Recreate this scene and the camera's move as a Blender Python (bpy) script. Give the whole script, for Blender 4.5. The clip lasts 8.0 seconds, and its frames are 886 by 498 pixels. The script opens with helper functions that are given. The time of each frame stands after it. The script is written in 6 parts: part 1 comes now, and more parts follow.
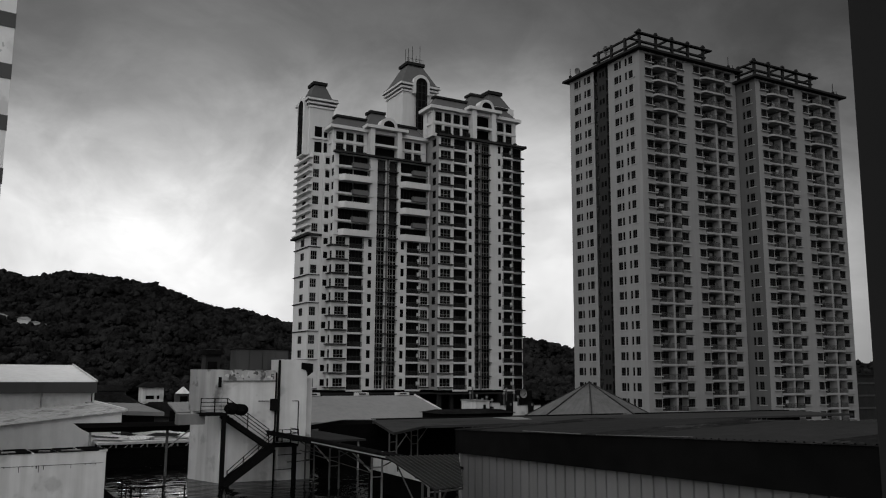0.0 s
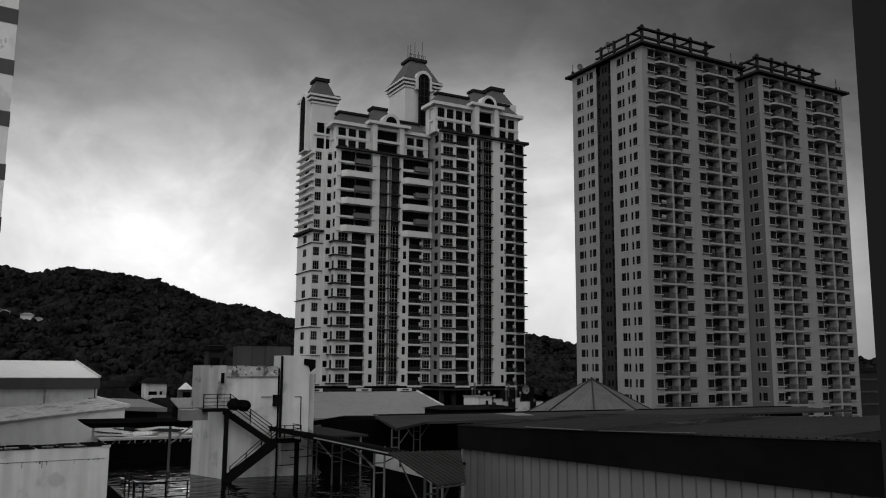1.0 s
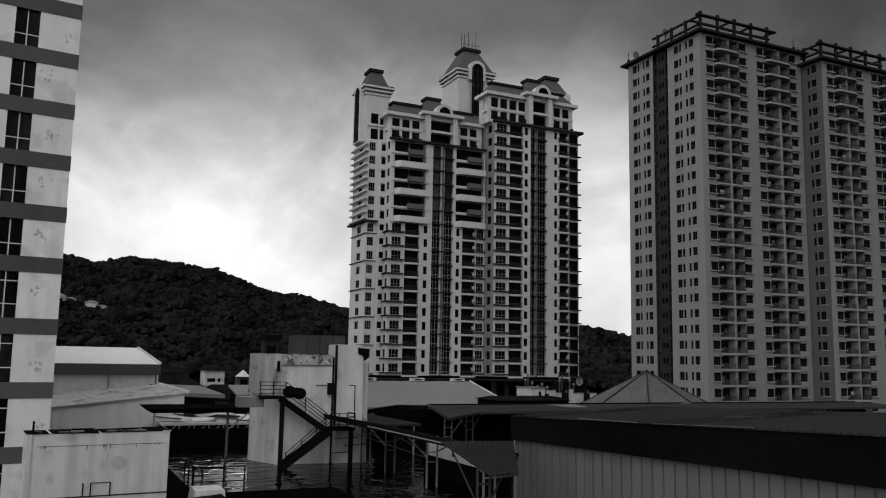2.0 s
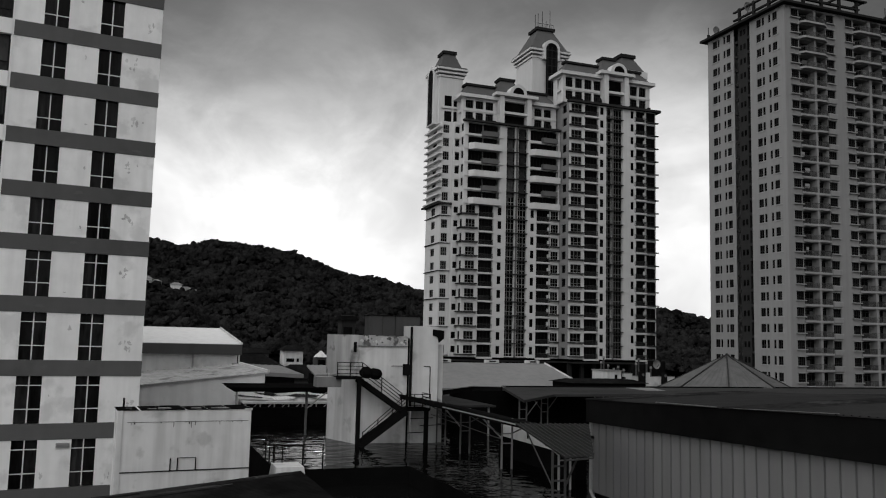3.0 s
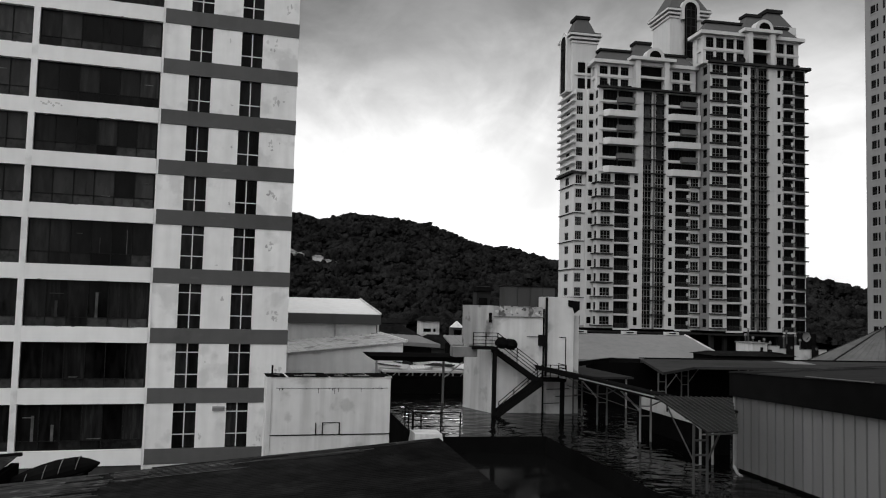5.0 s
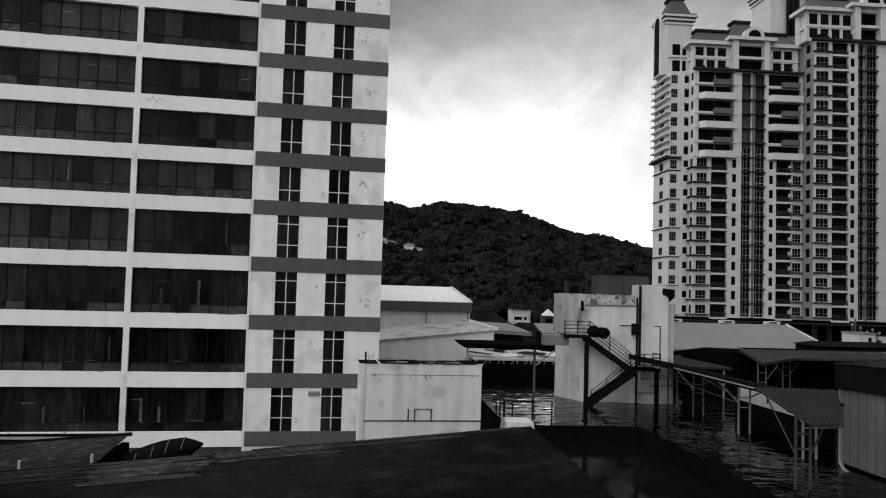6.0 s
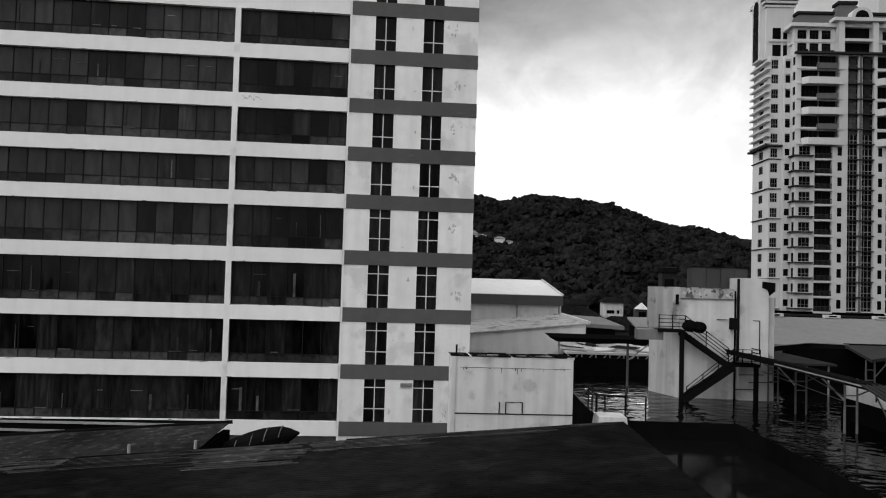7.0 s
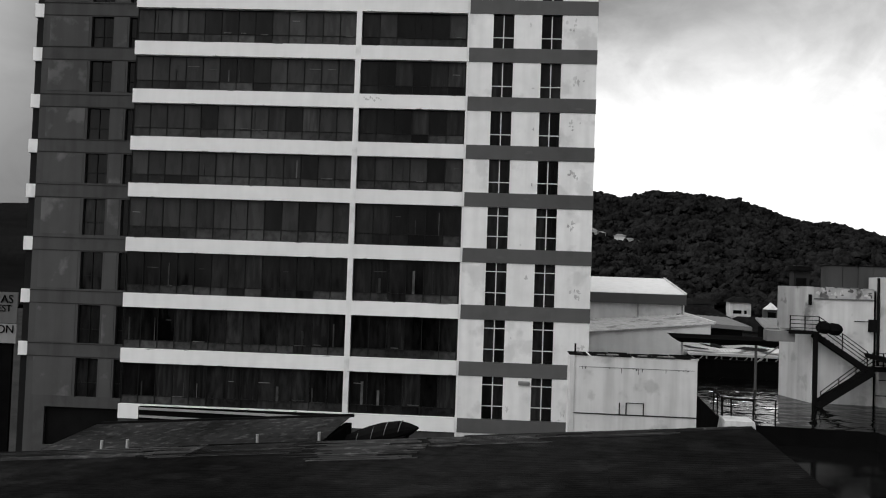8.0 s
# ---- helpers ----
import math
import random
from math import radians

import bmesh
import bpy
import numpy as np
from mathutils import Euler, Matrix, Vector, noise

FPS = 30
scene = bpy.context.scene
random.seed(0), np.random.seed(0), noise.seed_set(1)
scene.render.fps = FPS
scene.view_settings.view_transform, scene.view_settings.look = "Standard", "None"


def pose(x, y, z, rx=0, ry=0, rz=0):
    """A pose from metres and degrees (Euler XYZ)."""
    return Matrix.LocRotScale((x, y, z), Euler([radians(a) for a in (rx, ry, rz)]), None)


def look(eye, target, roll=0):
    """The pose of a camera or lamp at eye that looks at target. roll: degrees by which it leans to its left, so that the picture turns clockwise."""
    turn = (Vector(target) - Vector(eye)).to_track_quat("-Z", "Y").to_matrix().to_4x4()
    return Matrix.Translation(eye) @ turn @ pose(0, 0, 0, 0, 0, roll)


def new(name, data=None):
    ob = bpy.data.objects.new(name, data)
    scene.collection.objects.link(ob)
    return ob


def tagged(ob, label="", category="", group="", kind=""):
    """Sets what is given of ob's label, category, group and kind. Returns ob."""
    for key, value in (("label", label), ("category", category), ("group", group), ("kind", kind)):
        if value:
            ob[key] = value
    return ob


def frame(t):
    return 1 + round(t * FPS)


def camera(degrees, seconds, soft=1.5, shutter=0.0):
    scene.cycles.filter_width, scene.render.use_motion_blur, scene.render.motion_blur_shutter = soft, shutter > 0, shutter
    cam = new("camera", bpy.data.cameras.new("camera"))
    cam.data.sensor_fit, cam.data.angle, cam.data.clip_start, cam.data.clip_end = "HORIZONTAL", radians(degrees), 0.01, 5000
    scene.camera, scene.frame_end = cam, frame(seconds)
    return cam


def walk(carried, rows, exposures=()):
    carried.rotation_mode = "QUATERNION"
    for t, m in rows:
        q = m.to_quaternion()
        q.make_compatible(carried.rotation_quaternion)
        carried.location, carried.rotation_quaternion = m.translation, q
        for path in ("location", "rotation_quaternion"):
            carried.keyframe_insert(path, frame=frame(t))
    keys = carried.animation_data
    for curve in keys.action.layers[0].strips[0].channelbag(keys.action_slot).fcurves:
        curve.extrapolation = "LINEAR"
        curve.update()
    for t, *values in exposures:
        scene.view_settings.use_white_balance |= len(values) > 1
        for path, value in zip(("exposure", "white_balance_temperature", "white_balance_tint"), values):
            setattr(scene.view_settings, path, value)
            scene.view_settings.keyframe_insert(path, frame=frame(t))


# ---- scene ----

# ---------------------------------------------------------------- camera
EYE = 20.0                      # eye height over the street
cam = camera(55.82, 8.0, soft=1.1)
PATH = [  # seconds, yaw, pitch, roll
    (0.0, 0.00, 8.55, -0.35),
    (0.5, -0.07, 8.43, -0.35),
    (1.0, 0.16, 8.28, -0.37),
    (1.5, 1.28, 7.96, -0.56),
    (1.7, 2.21, 7.85, -0.75),
    (2.8, 7.85, 6.51, -1.36),
    (3.0, 8.81, 6.25, -1.38),
    (3.5, 11.07, 5.60, -1.42),
    (4.0, 13.16, 5.04, -1.38),
    (4.2, 14.21, 4.74, -1.46),
    (5.3, 19.72, 3.76, -1.46),
    (5.5, 21.08, 3.56, -1.46),
    (6.0, 24.20, 3.04, -1.61),
    (6.5, 27.02, 2.51, -1.68),
    (7.0, 30.39, 2.39, -1.67),
    (7.5, 34.03, 2.28, -1.76),
    (8.0, 38.45, 1.98, -1.96)]
walk(cam, [(t, pose(0, 0, EYE, 90 + p, r, y)) for t, y, p, r in PATH],
     exposures=((0.0, -0.66), (1.5, -0.64), (3.0, -0.43), (5.5, -0.16), (8.0, 0.0)))

# ---------------------------------------------------------------- world and sun
SUN_AZ, SUN_EL = radians(-18.5), radians(13)
world = bpy.data.worlds.new("overcast_sky")
scene.world = world
world.use_nodes = True
wt = world.node_tree
wt.nodes.clear()


def wnode(kind, **kw):
    n = wt.nodes.new(kind)
    for k, v in kw.items():
        n.inputs[k].default_value = v
    return n


def wmath(op, a, b, clamp=False):
    n = wt.nodes.new("ShaderNodeMath")
    n.operation, n.use_clamp = op, clamp
    for i, s in enumerate((a, b)):
        if isinstance(s, (int, float)):
            n.inputs[i].default_value = s
        else:
            wt.links.new(s, n.inputs[i])
    return n.outputs[0]


def wrange(s, a, b, c, d):
    n = wt.nodes.new("ShaderNodeMapRange")
    n.interpolation_type = "SMOOTHSTEP"
    wt.links.new(s, n.inputs[0])
    for i, v in enumerate((a, b, c, d)):
        n.inputs[1 + i].default_value = v
    return n.outputs[0]


def wdot(direction):
    n = wt.nodes.new("ShaderNodeVectorMath")
    n.operation = "DOT_PRODUCT"
    wt.links.new(wcoord.outputs["Generated"], n.inputs[0])
    n.inputs[1].default_value = direction
    return n.outputs["Value"]


def toward(az, el):
    az, el = radians(az), radians(el)
    return (math.sin(az) * math.cos(el), math.cos(az) * math.cos(el), math.sin(el))


wcoord = wt.nodes.new("ShaderNodeTexCoord")
sky = wt.nodes.new("ShaderNodeTexSky")
sky.sky_type, sky.sun_disc = "NISHITA", False
sky.sun_elevation, sky.sun_rotation = SUN_EL, SUN_AZ
sky.dust_density = 3.0
grey = wt.nodes.new("ShaderNodeRGBToBW")
wt.links.new(sky.outputs[0], grey.inputs[0])
wmap = wt.nodes.new("ShaderNodeMapping")
wmap.inputs["Scale"].default_value = (1.0, 1.0, 1.5)
wt.links.new(wcoord.outputs["Generated"], wmap.inputs[0])
cloud = wnode("ShaderNodeTexNoise", Scale=3.2, Detail=10.0, Roughness=0.56, Distortion=0.5)
wt.links.new(wmap.outputs[0], cloud.inputs["Vector"])
wisp = wnode("ShaderNodeTexNoise", Scale=9.0, Detail=9.0, Roughness=0.6, Distortion=0.8)
wt.links.new(wmap.outputs[0], wisp.inputs["Vector"])
billow = wmath("MULTIPLY", wrange(cloud.outputs[0], 0.36, 0.64, 0.85, 1.10), wrange(wisp.outputs[0], 0.34, 0.66, 0.93, 1.07))
sep = wt.nodes.new("ShaderNodeSeparateXYZ")
wt.links.new(wcoord.outputs["Generated"], sep.inputs[0])
height = wmath("ADD", sep.outputs[2], wmath("MULTIPLY", wmath("SUBTRACT", cloud.outputs[0], 0.5), -0.20))   # ragged underside of the cloud
low = wrange(height, 0.13, 0.37, 1.22, 0.225)                                      # pale horizon, heavy cloud above it
lobe = wrange(wdot(toward(-6, 8)), 0.72, 0.97, 0.22, 1.0)                         # duller towards both sides
thin = wmath("ADD", wmath("MINIMUM", wmath("MULTIPLY", grey.outputs[0], 0.04), 0.35), 0.75)
glow = wmath("POWER", wmath("MAXIMUM", wdot(toward(-18.0, 11)), 0.0), 75.0)      # thin cloud before the sun
rift = wmath("POWER", wmath("MAXIMUM", wdot(toward(7, 7)), 0.0), 90.0)            # bright rift between the towers
ahead = wmath("MULTIPLY", wmath("MULTIPLY", low, lobe), thin)
ahead = wmath("ADD", ahead, wmath("ADD", wmath("MULTIPLY", glow, 0.62), wmath("MULTIPLY", rift, 0.35)))
ahead = wmath("MULTIPLY", ahead, billow)
back = wrange(wdot(toward(211, 42)), 0.1, 0.8, 0.0, 1.0)                          # unseen bright lobe of overcast behind the eye, added to light the fronts
lit = wmath("ADD", ahead, wmath("MULTIPLY", back, 2.5))
bg = wt.nodes.new("ShaderNodeBackground")
wt.links.new(lit, bg.inputs["Strength"])
wout = wt.nodes.new("ShaderNodeOutputWorld")
wt.links.new(bg.outputs[0], wout.inputs[0])

sun_data = bpy.data.lights.new("sun", "SUN")
sun_data.energy, sun_data.angle, sun_data.color = 0.8, radians(15), (1, 1, 1)
sun = new("sun", sun_data)
sun.matrix_world = look((0, 0, 200), Vector((0, 0, 200)) - Vector(toward(-18.5, 20)))


# ---------------------------------------------------------------- materials
def material(name, base, rough=0.8, var=0.12, grain=6.0, streak=0.0, bump=0.15, dist=0.03, metal=0.0, spec=0.2, per=0.0, stain=0.0, tall=1.0, size=0.55):
    """A grey surface with grain, broad patches, rain streaks and per-piece variation."""
    m = bpy.data.materials.new(name)
    m.use_nodes = True
    t = m.node_tree
    b = t.nodes["Principled BSDF"]
    geo = t.nodes.new("ShaderNodeNewGeometry")

    def tex(scale, detail, sc=(1, 1, 1)):
        mp = t.nodes.new("ShaderNodeMapping")
        mp.inputs["Scale"].default_value = sc
        t.links.new(geo.outputs["Position"], mp.inputs[0])
        n = t.nodes.new("ShaderNodeTexNoise")
        n.inputs["Scale"].default_value, n.inputs["Detail"].default_value = scale, detail
        t.links.new(mp.outputs[0], n.inputs["Vector"])
        return n.outputs[0]

    def rng(s, a, b_, c, d):
        n = t.nodes.new("ShaderNodeMapRange")
        t.links.new(s, n.inputs[0])
        for i, v in enumerate((a, b_, c, d)):
            n.inputs[1 + i].default_value = v
        return n.outputs[0]

    def mul(a, c):
        n = t.nodes.new("ShaderNodeMath")
        n.operation = "MULTIPLY"
        t.links.new(a, n.inputs[0])
        t.links.new(c, n.inputs[1])
        return n.outputs[0]

    fine = tex(grain, 6, (1, 1, tall))
    broad = tex(grain * 0.06, 4, (1, 1, tall))
    f = mul(rng(fine, 0.3, 0.7, 1 - var * 0.6, 1 + var * 0.6), rng(broad, 0.35, 0.65, 1 - var, 1 + var))
    if streak:
        f = mul(f, rng(tex(1.6, 5, (1, 1, 0.07)), 0.42, 0.75, 1.0, 1 - streak))
    if stain:
        f = mul(f, rng(tex(size, 8), 0.56, 0.64, 1.0, 1 - stain))
    if per:
        oi = t.nodes.new("ShaderNodeObjectInfo")
        f = mul(f, rng(oi.outputs["Random"], 0, 1, 1 - per, 1 + per))
    v = t.nodes.new("ShaderNodeMath")
    v.operation = "MULTIPLY"
    v.inputs[1].default_value = base
    t.links.new(f, v.inputs[0])
    comb = t.nodes.new("ShaderNodeCombineColor")
    for i in range(3):
        t.links.new(v.outputs[0], comb.inputs[i])
    t.links.new(comb.outputs[0], b.inputs["Base Color"])
    t.links.new(rng(fine, 0.3, 0.7, max(rough - 0.12, 0.02), min(rough + 0.1, 1)), b.inputs["Roughness"])
    b.inputs["Metallic"].default_value = metal
    b.inputs["Specular IOR Level"].default_value = spec
    if bump:
        bp = t.nodes.new("ShaderNodeBump")
        bp.inputs["Strength"].default_value, bp.inputs["Distance"].default_value = bump, dist
        t.links.new(fine, bp.inputs["Height"])
        t.links.new(bp.outputs[0], b.inputs["Normal"])
    return m


M_WHITE = material("white_render", 0.80, 0.75, 0.05, 1.2, 0.06, 0.08)
M_WHITE_WORN = material("worn_white_render", 0.78, 0.8, 0.07, 1.4, 0.12, 0.15, stain=0.17)
M_BAND = material("grey_painted_band", 0.085, 0.7, 0.12, 1.0, 0.08, 0.08, stain=0.10)
M_BLOTCH = material("blotched_grey_panel", 0.062, 0.85, 0.15, 0.9, 0.15, 0.1, stain=-0.75)
M_GREYWALL = material("weathered_grey_wall", 0.055, 0.8, 0.15, 0.9, 0.30, 0.1, stain=0.15)
# Upright streaks in this glass colour imitate reflections.
M_GLASS = material("dark_window_glass", 0.009, 0.14, 0.95, 3.5, bump=0, per=0.5, tall=0.25, spec=0.07)
M_GLASS_FAR = material("far_window_glass", 0.003, 0.3, 0.3, 0.4, bump=0, per=0.6, spec=0.03)
M_CURTAIN = material("drawn_curtain_behind_glass", 0.019, 0.25, 0.9, 4.5, 0.4, bump=0, per=0.6, tall=0.12, spec=0.07)
M_FRAME_L = material("pale_aluminium_frame", 0.6, 0.45, 0.05, 4, bump=0)
M_FRAME_D = material("dark_window_frame", 0.012, 0.5, 0.1, 4, bump=0, spec=0.03)
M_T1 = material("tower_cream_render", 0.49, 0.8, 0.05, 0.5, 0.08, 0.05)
# Cream render darkened to hold the shade of the return wall.
M_T1_SHADED = material("tower_mid_grey_render", 0.20, 0.8, 0.08, 0.6, 0.1, 0.05)
M_T1_GREY = material("tower_grey_column", 0.10, 0.8, 0.08, 0.6, 0.1, 0.05)
M_LEDGE = material("dark_ledge", 0.03, 0.7, 0.12, 1, bump=0.05, spec=0)
M_MANSARD = material("grey_mansard_sheet", 0.09, 0.55, 0.08, 0.6, 0.08, 0.05, spec=0)
M_CAP = material("dark_roof_cap", 0.02, 0.6, 0.1, 1, bump=0.05, spec=0)
M_RAIL_FAR = material("dark_balcony_rail", 0.035, 0.6, 0.1, 2, bump=0, spec=0.03)
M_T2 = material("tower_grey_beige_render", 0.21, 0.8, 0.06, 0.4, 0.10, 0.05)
# Darker copy of the tower render, with shade put into the colour.
M_T2_SHADED = material("tower_dark_grey_render", 0.10, 0.8, 0.08, 0.4, 0.12, 0.05)
M_T2_TRIM = material("tower_pale_trim", 0.25, 0.8, 0.06, 0.4, 0.06, 0.05)
M_T2_RAIL = material("grey_balcony_bars", 0.06, 0.6, 0.15, 0.8, 0.1, 0.0, per=0.3, spec=0.1)
M_FRAME_W = material("weathered_window_frame", 0.13, 0.5, 0.15, 4, bump=0, per=0.4, spec=0.03)
M_FRAME_M = material("dull_grey_window_frame", 0.028, 0.5, 0.1, 4, bump=0, spec=0.03)
M_SHRUB = material("terrace_shrub", 0.012, 0.95, 0.4, 5.0, bump=0.5, spec=0)
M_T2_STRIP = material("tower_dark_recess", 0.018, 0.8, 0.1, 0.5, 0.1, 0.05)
M_LEAF = material("hill_forest_foliage", 0.0145, 0.95, 0.55, 1.1, bump=1.0, dist=1.3, spec=0)
M_EARTH = material("dark_earth", 0.008, 0.95, 0.3, 0.08, bump=0.1, spec=0)
M_ASPHALT = material("dark_asphalt", 0.03, 0.85, 0.2, 1.5, bump=0.2, spec=0)
M_STEEL_D = material("dark_painted_steel", 0.008, 0.5, 0.15, 6, bump=0.05, spec=0)
M_STEEL_L = material("pale_galvanised_steel", 0.30, 0.45, 0.12, 5, bump=0.05)
M_ROOF_L = material("pale_metal_roof", 0.19, 0.6, 0.08, 0.8, 0.1, 0.05, spec=0)
M_STAIN = material("dirt-streaked_plaster", 0.36, 0.9, 0.35, 1.6, 0.35, 0.2, stain=0.75, size=1.3)
M_DAMP = material("damp-patched_plaster", 0.40, 0.85, 0.14, 1.1, 0.3, 0.15, stain=0.6, size=0.8)
M_CONC = material("bare_grey_concrete", 0.17, 0.85, 0.15, 2.0, 0.2, 0.15, stain=0.2)
M_ROOF_G = material("grey_sheet_roof", 0.04, 0.6, 0.12, 0.9, 0.1, 0.08, stain=0.15, spec=0)
M_ROOF_OLD = material("patchy_old_sheet_roof", 0.33, 0.75, 0.2, 1.2, 0.2, 0.15, stain=0.4, size=0.7, spec=0)
M_ROOF_B = material("bright_metal_roof", 0.55, 0.65, 0.08, 0.8, 0.1, 0.03, spec=0.08)
M_PIER = material("dark_house_wall", 0.014, 0.85, 0.15, 0.8, 0.1, 0.1, spec=0.1)
M_ROOF_P = material("pavilion_sheet", 0.10, 0.7, 0.12, 0.8, 0.15, 0.08, stain=0.1, spec=0)
M_ROOF_M = material("mid_grey_metal_roof", 0.030, 0.55, 0.12, 0.9, 0.1, 0.08, stain=0.1, spec=0)
M_ROOF_D = material("dark_weathered_roof", 0.009, 0.7, 0.5, 2.2, bump=0.2, stain=-0.5, size=0.9, spec=0)
M_ROOF_WORN = material("worn_roof_sheet", 0.016, 0.8, 0.5, 2.2, 0.15, 0.2, stain=-0.9, spec=0)
M_BLACK = material("black_bitumen", 0.006, 0.7, 0.3, 1.2, bump=0.15, spec=0)
M_PANEL = material("pale_profiled_sheet", 0.14, 0.6, 0.06, 0.9, 0.12, 0.05, per=0.05)
M_STUCCO = material("stained_white_plaster", 0.54, 0.85, 0.12, 1.1, 0.25, 0.15, stain=0.32)
M_STORE = material("rain-streaked_store_render", 0.62, 0.85, 0.09, 1.2, 0.28, 0.15, stain=0.22, size=0.8)
M_WATER = material("ponding_water", 0.003, 0.02, 0.1, 0.9, bump=1.0, dist=0.075, spec=0.3)
M_WET = material("wet_black_bitumen", 0.004, 0.06, 0.1, 0.5, bump=0.25, dist=0.03, spec=0.3)
for wet, ior in ((M_WATER, 1.12), (M_WET, 1.065)):
    wet.node_tree.nodes["Principled BSDF"].inputs["IOR"].default_value = ior
    for n in wet.node_tree.nodes:
        if n.bl_idname == "ShaderNodeTexNoise":
            n.inputs["Detail"].default_value = 1.6
M_BLIND = material("grey_blind_behind_glass", 0.034, 0.3, 0.45, 2.0, 0.3, bump=0, per=0.3, tall=0.3, spec=0.07)
# Next two: strip colours that imitate glints and reflections on glass.
M_GLINT = material("dull_blind_rail", 0.075, 0.6, 0.7, 3.0, bump=0, per=0.6)
M_REFLECTION = material("curtain_edge_behind_glass", 0.045, 0.4, 0.7, 2.0, bump=0, per=0.7, spec=0.05)
M_SILLPANE = material("hazy_lower_glass", 0.030, 0.3, 0.6, 2.5, bump=0, per=0.25, spec=0.07)
M_ROOF_SPECK = material("speckled_worn_roof_sheet", 0.022, 0.8, 0.5, 4.0, 0.1, 0.2, stain=-1.2, spec=0, size=3.2)
M_ROOF_PATCH = material("pale_worn_roof_sheet", 0.029, 0.8, 0.5, 2.6, 0.1, 0.2, per=0.35, stain=-0.9, spec=0, size=2.4)


# ---------------------------------------------------------------- mesh helpers
class Mesh:
    """Collects quads and boxes in a building's own frame: u along, v away, z up."""

    def __init__(self):
        self.v, self.f, self.m = [], [], []

    def face(self, pts, mi=0):
        n = len(self.v)
        self.v += [tuple(p) for p in pts]
        self.f.append(tuple(range(n, n + len(pts))))
        self.m.append(mi)

    def box(self, a, b, mi=0):
        (x0, y0, z0), (x1, y1, z1) = a, b
        n = len(self.v)
        self.v += [(x0, y0, z0), (x1, y0, z0), (x1, y1, z0), (x0, y1, z0), (x0, y0, z1), (x1, y0, z1), (x1, y1, z1), (x0, y1, z1)]
        for q in ((3, 2, 1, 0), (4, 5, 6, 7), (0, 1, 5, 4), (1, 2, 6, 5), (2, 3, 7, 6), (3, 0, 4, 7)):
            self.f.append(tuple(n + i for i in q))
            self.m.append(mi)
        return self

    def frustum(self, lo, hi, mi=0):
        """lo, hi: (x0, y0, x1, y1, z)."""
        n = len(self.v)
        for x0, y0, x1, y1, z in (lo, hi):
            self.v += [(x0, y0, z), (x1, y0, z), (x1, y1, z), (x0, y1, z)]
        for q in ((3, 2, 1, 0), (4, 5, 6, 7), (0, 1, 5, 4), (1, 2, 6, 5), (2, 3, 7, 6), (3, 0, 4, 7)):
            self.f.append(tuple(n + i for i in q))
            self.m.append(mi)
        return self

    def prism(self, outline, axis, a, b, mi=0):
        """Extrudes a closed outline along an axis (0 u, 1 v, 2 z)."""
        def at(p, k):
            q = list(p)
            q.insert(axis, k)
            return tuple(q)
        n, c = len(self.v), len(outline)
        self.v += [at(p, a) for p in outline] + [at(p, b) for p in outline]
        self.f += [tuple(range(n + c - 1, n - 1, -1)), tuple(range(n + c, n + 2 * c))]
        self.m += [mi, mi]
        for i in range(c):
            j = (i + 1) % c
            self.f.append((n + i, n + j, n + c + j, n + c + i))
            self.m.append(mi)
        return self

    def bar(self, p, q, w, h=None, mi=0):
        """A square bar from p to q."""
        p, q = Vector(p), Vector(q)
        h = h or w
        d = (q - p).normalized()
        s = d.cross(Vector((0, 0, 1)))
        s = s.normalized() if s.length > 1e-4 else Vector((1, 0, 0))
        t = s.cross(d)
        n = len(self.v)
        for e in (p, q):
            for i, j in ((-1, -1), (1, -1), (1, 1), (-1, 1)):
                self.v.append(tuple(e + s * (i * w / 2) + t * (j * h / 2)))
        for r in ((3, 2, 1, 0), (4, 5, 6, 7), (0, 1, 5, 4), (1, 2, 6, 5), (2, 3, 7, 6), (3, 0, 4, 7)):
            self.f.append(tuple(n + i for i in r))
            self.m.append(mi)
        return self

    def tube(self, p, q, r, sides=8, r2=None, mi=0):
        p, q = Vector(p), Vector(q)
        r2 = r if r2 is None else r2
        d = (q - p).normalized()
        s = d.cross(Vector((0, 0, 1)))
        s = s.normalized() if s.length > 1e-4 else Vector((1, 0, 0))
        t = s.cross(d)
        n = len(self.v)
        for e, rr in ((p, r), (q, r2)):
            for i in range(sides):
                a = 2 * math.pi * i / sides
                self.v.append(tuple(e + s * (math.cos(a) * rr) + t * (math.sin(a) * rr)))
        for i in range(sides):
            j = (i + 1) % sides
            self.f.append((n + i, n + j, n + sides + j, n + sides + i))
            self.m.append(mi)
        self.f += [tuple(range(n + sides - 1, n - 1, -1)), tuple(range(n + sides, n + 2 * sides))]
        self.m += [mi, mi]
        return self

    def data(self, name, *mats):
        me = bpy.data.meshes.new(name)
        me.from_pydata(self.v, [], self.f)
        for m in mats:
            me.materials.append(m)
        me.polygons.foreach_set("material_index", self.m)
        b = bmesh.new()
        b.from_mesh(me)
        bmesh.ops.recalc_face_normals(b, faces=b.faces)
        b.to_mesh(me)
        b.free()
        me.update()
        return me


ORIGIN = {}


def grid(phi):
    """The frame of things that stand square to azimuth phi: u right, v away, z from eye level."""
    return pose(0, 0, EYE, 0, 0, -phi)


def thing(name, phi, base, label, category, group="", kind=""):
    """An Empty at its base, in the frame of azimuth phi."""
    ob = new(name)
    ob.empty_display_size = 0.5
    ob.matrix_world = grid(phi) @ Matrix.Translation(base)
    ORIGIN[ob] = Vector(base)
    return tagged(ob, label, category, group, kind)


